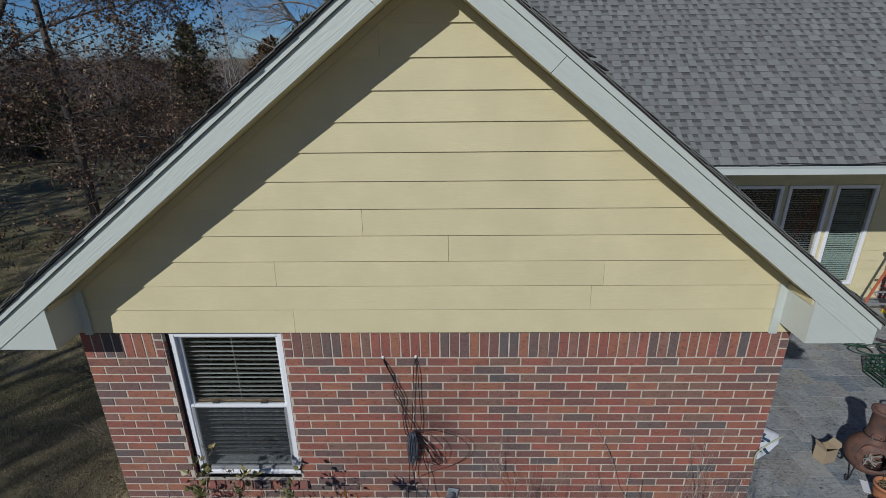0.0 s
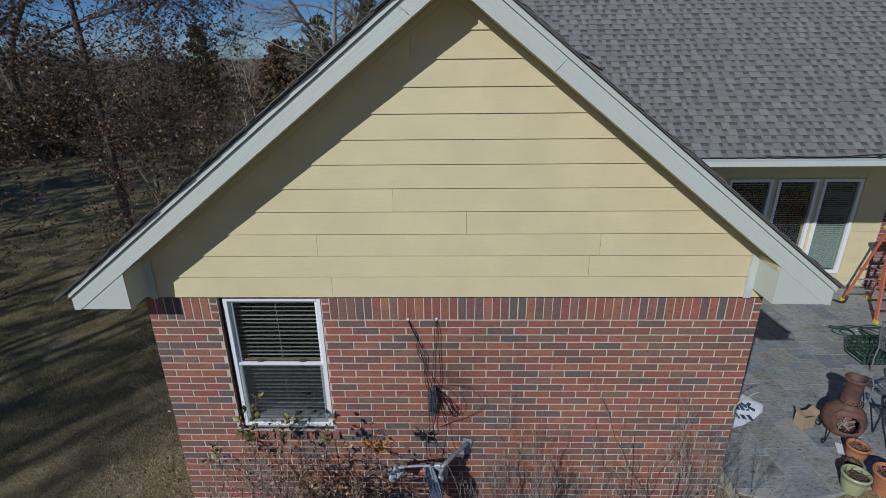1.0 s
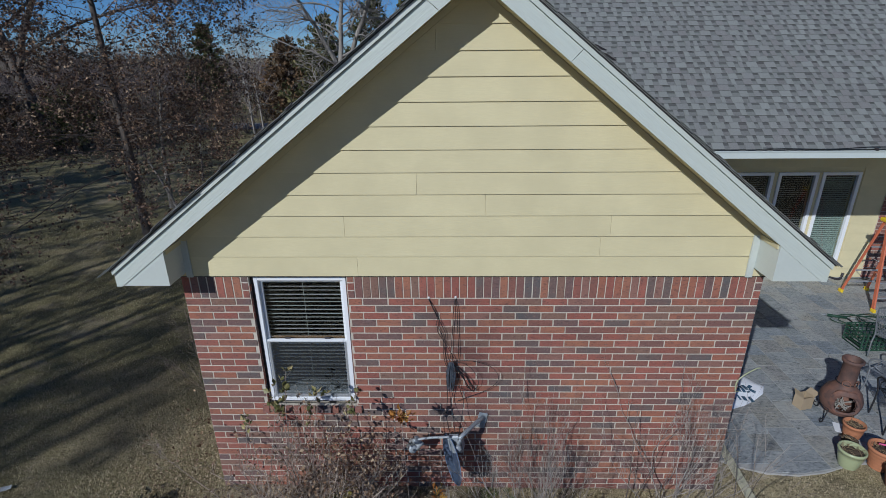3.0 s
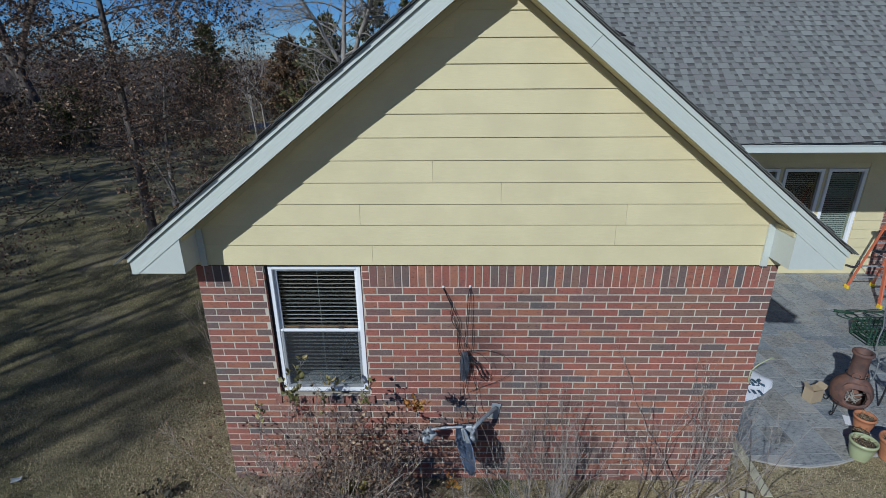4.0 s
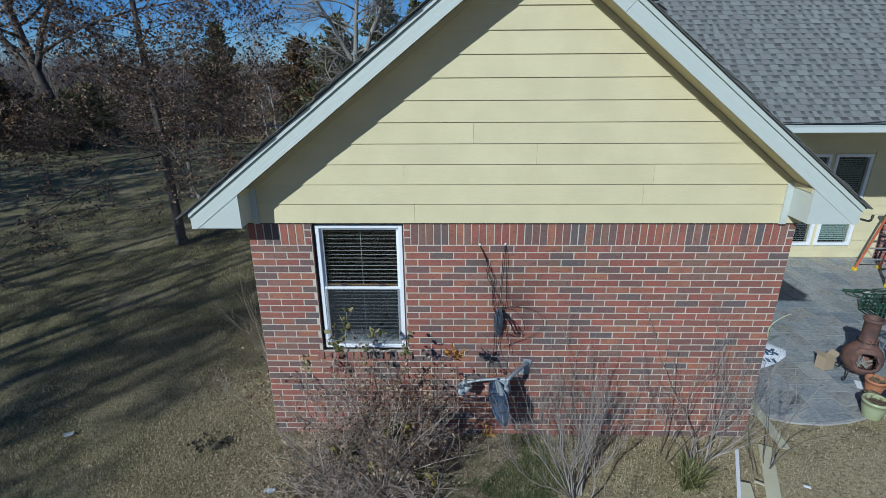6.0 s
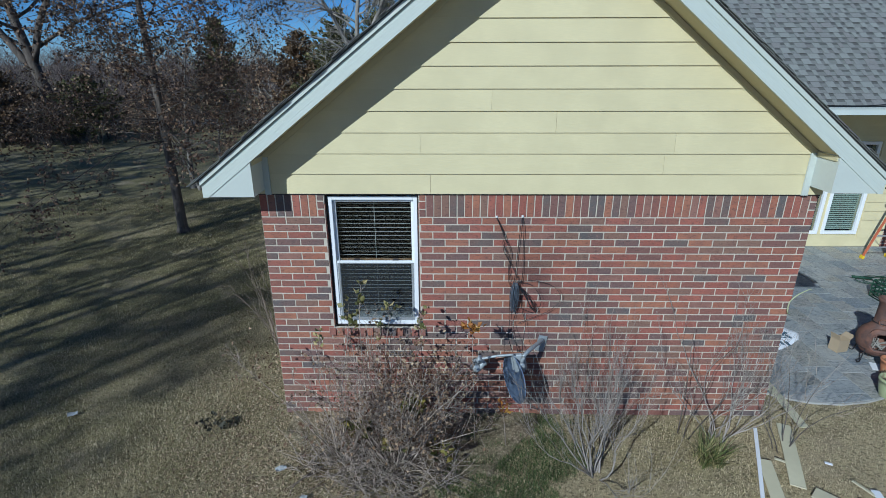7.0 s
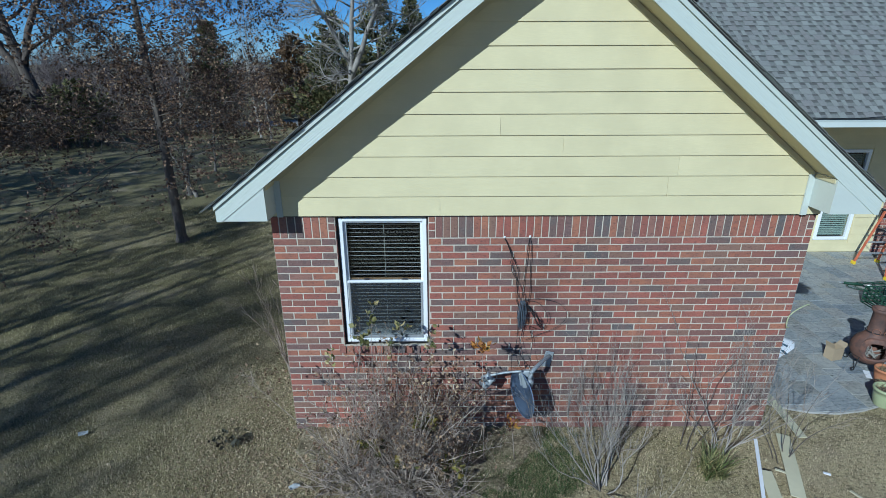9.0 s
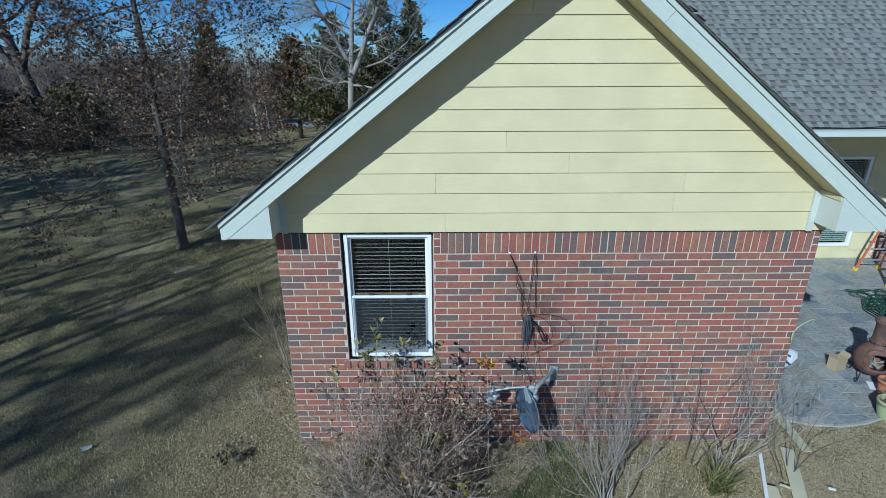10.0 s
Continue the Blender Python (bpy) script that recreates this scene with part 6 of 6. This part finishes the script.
# soldier course under the siding
for a, b in spans(XL, XR, ((WX0, WX1),)):
    stack_l = a > XL + 0.1
    s = a + (0.076 if stack_l else 0.0)
    e = b - 0.076
    for q0 in ([a] if stack_l else []) + [e]:
        for k in range(3):
            laid.lay(q0 + J / 2, q0 + 0.076 - J / 2, TOP - 0.254 + k * 0.0847 + J / 2, TOP - 0.254 + (k + 1) * 0.0847 - J / 2)
    n = round((e - s) / 0.0794)
    w = (e - s) / n
    for i in range(n):
        laid.lay(s + i * w + J / 2, s + (i + 1) * w - J / 2, TOP - 0.254 + J / 2, TOP - J / 2)
# running bond
for k in range(34):
    z1 = TOP - 0.254 - k * COURSE
    z0 = z1 - COURSE
    gaps = ((WX0, WX1),) if z1 > WZ0 - 0.02 else (((WX0 - 0.06, WX1 + 0.06),) if z1 > WZ0 - 0.06 else ())
    for a, b in spans(XL, XR, gaps):
        start = XL + (LONG / 2 if k % 2 else 0.0) - LONG
        i = 0
        while start + i * LONG < b:
            p, q = max(a, start + i * LONG), min(b, start + (i + 1) * LONG)
            if q - p > 0.03:
                laid.lay(p + J / 2, q - J / 2, z0 + J / 2, z1 - J / 2)
            i += 1
laid.done()
# rowlock sill under the window
n = 13
for i in range(n):
    w = (WX1 - WX0 + 0.12) / n
    o = new("brick", brick_for(w - J, 0.085))
    o.parent, o.location, o.rotation_euler = wall_front, (WX0 - 0.06 + (i + 0.5) * w, -0.028, WZ0 - 0.052), (radians(-12), 0, 0)
part("sill_bed", box(WX0 - 0.06, WX1 + 0.06, -0.006, 0.03, WZ0 - 0.08, WZ0 - 0.012), MORTAR, wall_front)
far = Laid(brick_wall_far, 120)
for k in range(33):
    z0 = 0.01 + k * COURSE
    start = 8.76 - (LONG / 2 if k % 2 else 0)
    for i in range(14):
        p, q = max(8.76, start + i * LONG), start + (i + 1) * LONG
        far.lay(p + J / 2, q - J / 2, z0 + J / 2, z0 + COURSE - J / 2, MY - 0.038)
far.done()

# ---------------------------------------------------------------- pieces: shingles
EXPO = 0.143
BUTT = plain("cut_shingle_edge", (0.085, 0.083, 0.08), 0.95, 0, 0.2, 40)
# dark band: the printed line and the shade below the upper course together
BAND = shingle_material("print_and_shade_band", 0.38)
ca, sa = 1 / math.hypot(1, MS), MS / math.hypot(1, MS)


def tab_verts(x0, x1, d, lift, length=0.17, band=0.09):
    """A shingle tab on the main slope, its lower edge d metres up the slope; three rows of points up its face."""
    out = []
    for x in (x0, x1):
        for dd, up in ((d, 0.0), (d, 0.007 + lift), (d + band, 0.0055 + lift * 0.5), (d + length, 0.004)):
            out.append((x, GY + dd * ca - up * sa, GZ + 0.03 + dd * sa + up * ca))
    return out


# lower face, upper band, butt edge, two sides
TAB = [(1, 5, 6, 2), (2, 6, 7, 3), (0, 4, 5, 1), (0, 1, 2, 3), (4, 7, 6, 5)]
rest = {True: ([], []), False: ([], [])}
count = 0
rs = random.Random(5)


def lay_tab(x, w, d, lift, length, plainly, own):
    """One shingle tab: a part of its own near the eave, else joined with the rest."""
    verts = tab_verts(x + 0.0005, x + w - 0.0005, d, lift, length, 0.142 if plainly else rs.uniform(0.075, 0.1))
    if own:
        me = bpy.data.meshes.new("shingle")
        c = Vector(verts[0])
        me.from_pydata([tuple(Vector(v) - c) for v in verts], [], TAB)
        for m in (SHINGLE if plainly else SHADOWLINE, BUTT, BAND):
            me.materials.append(m)
        me.polygons[1].material_index = 2
        me.polygons[2].material_index = 1
        o = new("shingle", me)
        o.parent, o.location = main_roof, c
    else:
        sv, sf = rest[plainly]
        n = len(sv)
        sv += verts
        sf += [tuple(n + i for i in f) for f in TAB]


for row in range(50):
    x, tooth = 1.25 + rs.uniform(0, 0.2), False
    while x < 13.3:
        tooth = not tooth
        w = rs.choice((0.07, 0.09, 0.12, 0.14, 0.18)) if tooth else rs.choice((0.06, 0.08, 0.10, 0.13))
        own = count < 300 and row < 12 and 4.4 < x < 9.5
        count += own
        d = row * EXPO - 0.015 + rs.uniform(-0.003, 0.003) + (0.0 if tooth else 0.006)
        lay_tab(x, w, d, 0.007 if tooth else 0.0, 0.165, tooth, own)
        x += w
for plainly, mat in ((True, SHINGLE), (False, SHADOWLINE)):
    o = tagged(raw("upper_shingles", *rest[plainly], mat, main_roof, "upper courses of shingles"), kind="stuff")
    o.data.materials.append(BUTT)
    o.data.materials.append(BAND)
    o.data.polygons.foreach_set("material_index", [(0, 2, 1, 0, 0)[i % 5] for i in range(len(o.data.polygons))])

# the wing's slopes: shingle courses with ragged ends over the rake
for s in (-1, 1):
    half = HALVES[s]
    part("shingle_layer", along(s, 0.209, FRONT - 0.04, 8.4, 0.0, half + 0.03, 0.006), SHADOWLINE, wing_roof)
    d = 0.05
    while d < half:
        x0, x1 = d, d + 0.118
        lift = 0.2155 + rs.uniform(0, 0.003)
        me = along(s, lift, FRONT - 0.043 - rs.uniform(0.0, 0.02), FRONT + rs.uniform(0.2, 0.5), x0, x1, 0.008)
        for v in me.verts:
            if abs(v.co.x - (XC + s * x1)) < 1e-4:
                v.co.z += 0.007
        part("shingle", me, SHADOWLINE, wing_roof)
        if rs.random() < 0.35:
            me = along(s, lift + 0.016, FRONT - 0.05 - rs.uniform(0.0, 0.02), FRONT + 0.12, x0 + 0.01, x1 + rs.uniform(-0.05, 0.04), 0.006)
            part("shingle", me, SHADOWLINE, wing_roof)
        d += 0.113
for x, up, turn in ((0.95, 0.245, 24), (1.03, 0.24, 30)):
    o = part("loose_shingle", box(-0.05, 0.05, -0.04, 0.16, -0.004, 0.004), DRIP, wing_roof, "lifted dark shingle end")
    o.matrix_basis = pose(XC + x, FRONT - 0.02, rake_z(1, x) + up, 4, turn, 8)

# ---------------------------------------------------------------- pieces: patio tiles


def edge_y(x):
    for (x0, y0), (x1, y1) in zip(EDGE, EDGE[1:]):
        if x0 <= x <= x1:
            return y0 + (y1 - y0) * (x - x0) / (x1 - x0)
    return 0.4


rt = random.Random(11)
x = 2.70
while x < 9.4:
    w = rt.choice((0.30, 0.30, 0.40))
    x0, x1 = max(2.875, x), min(9.48, x + w)
    y = 0.1 - rt.uniform(0, 0.4)
    while y < 5.8 and x1 - x0 > 0.06:
        h = rt.choice((0.30, 0.30, 0.40, 0.40))
        y1 = min(5.82, y + h)
        a, b = max(y, edge_y(x0) + 0.015), max(y, edge_y(x1) + 0.015)
        if y1 - max(a, b) > 0.05:
            g = 0.005
            poly = [(x0 + g, a + g), (x1 - g, b + g), (x1 - g, y1 - g), (x0 + g, y1 - g)]
            cx, cy = (x0 + x1) / 2, (y + y1) / 2
            bm = slab([(px - cx, py - cy) for px, py in poly], 0.0, 0.012 + rt.uniform(-0.002, 0.002))
            o = part("tile", bm, SLATE, patio)
            o.location, o.rotation_euler = (cx, cy, 0.006), (rt.uniform(-0.003, 0.003), rt.uniform(-0.003, 0.003), 0)
        y += h
    x += w
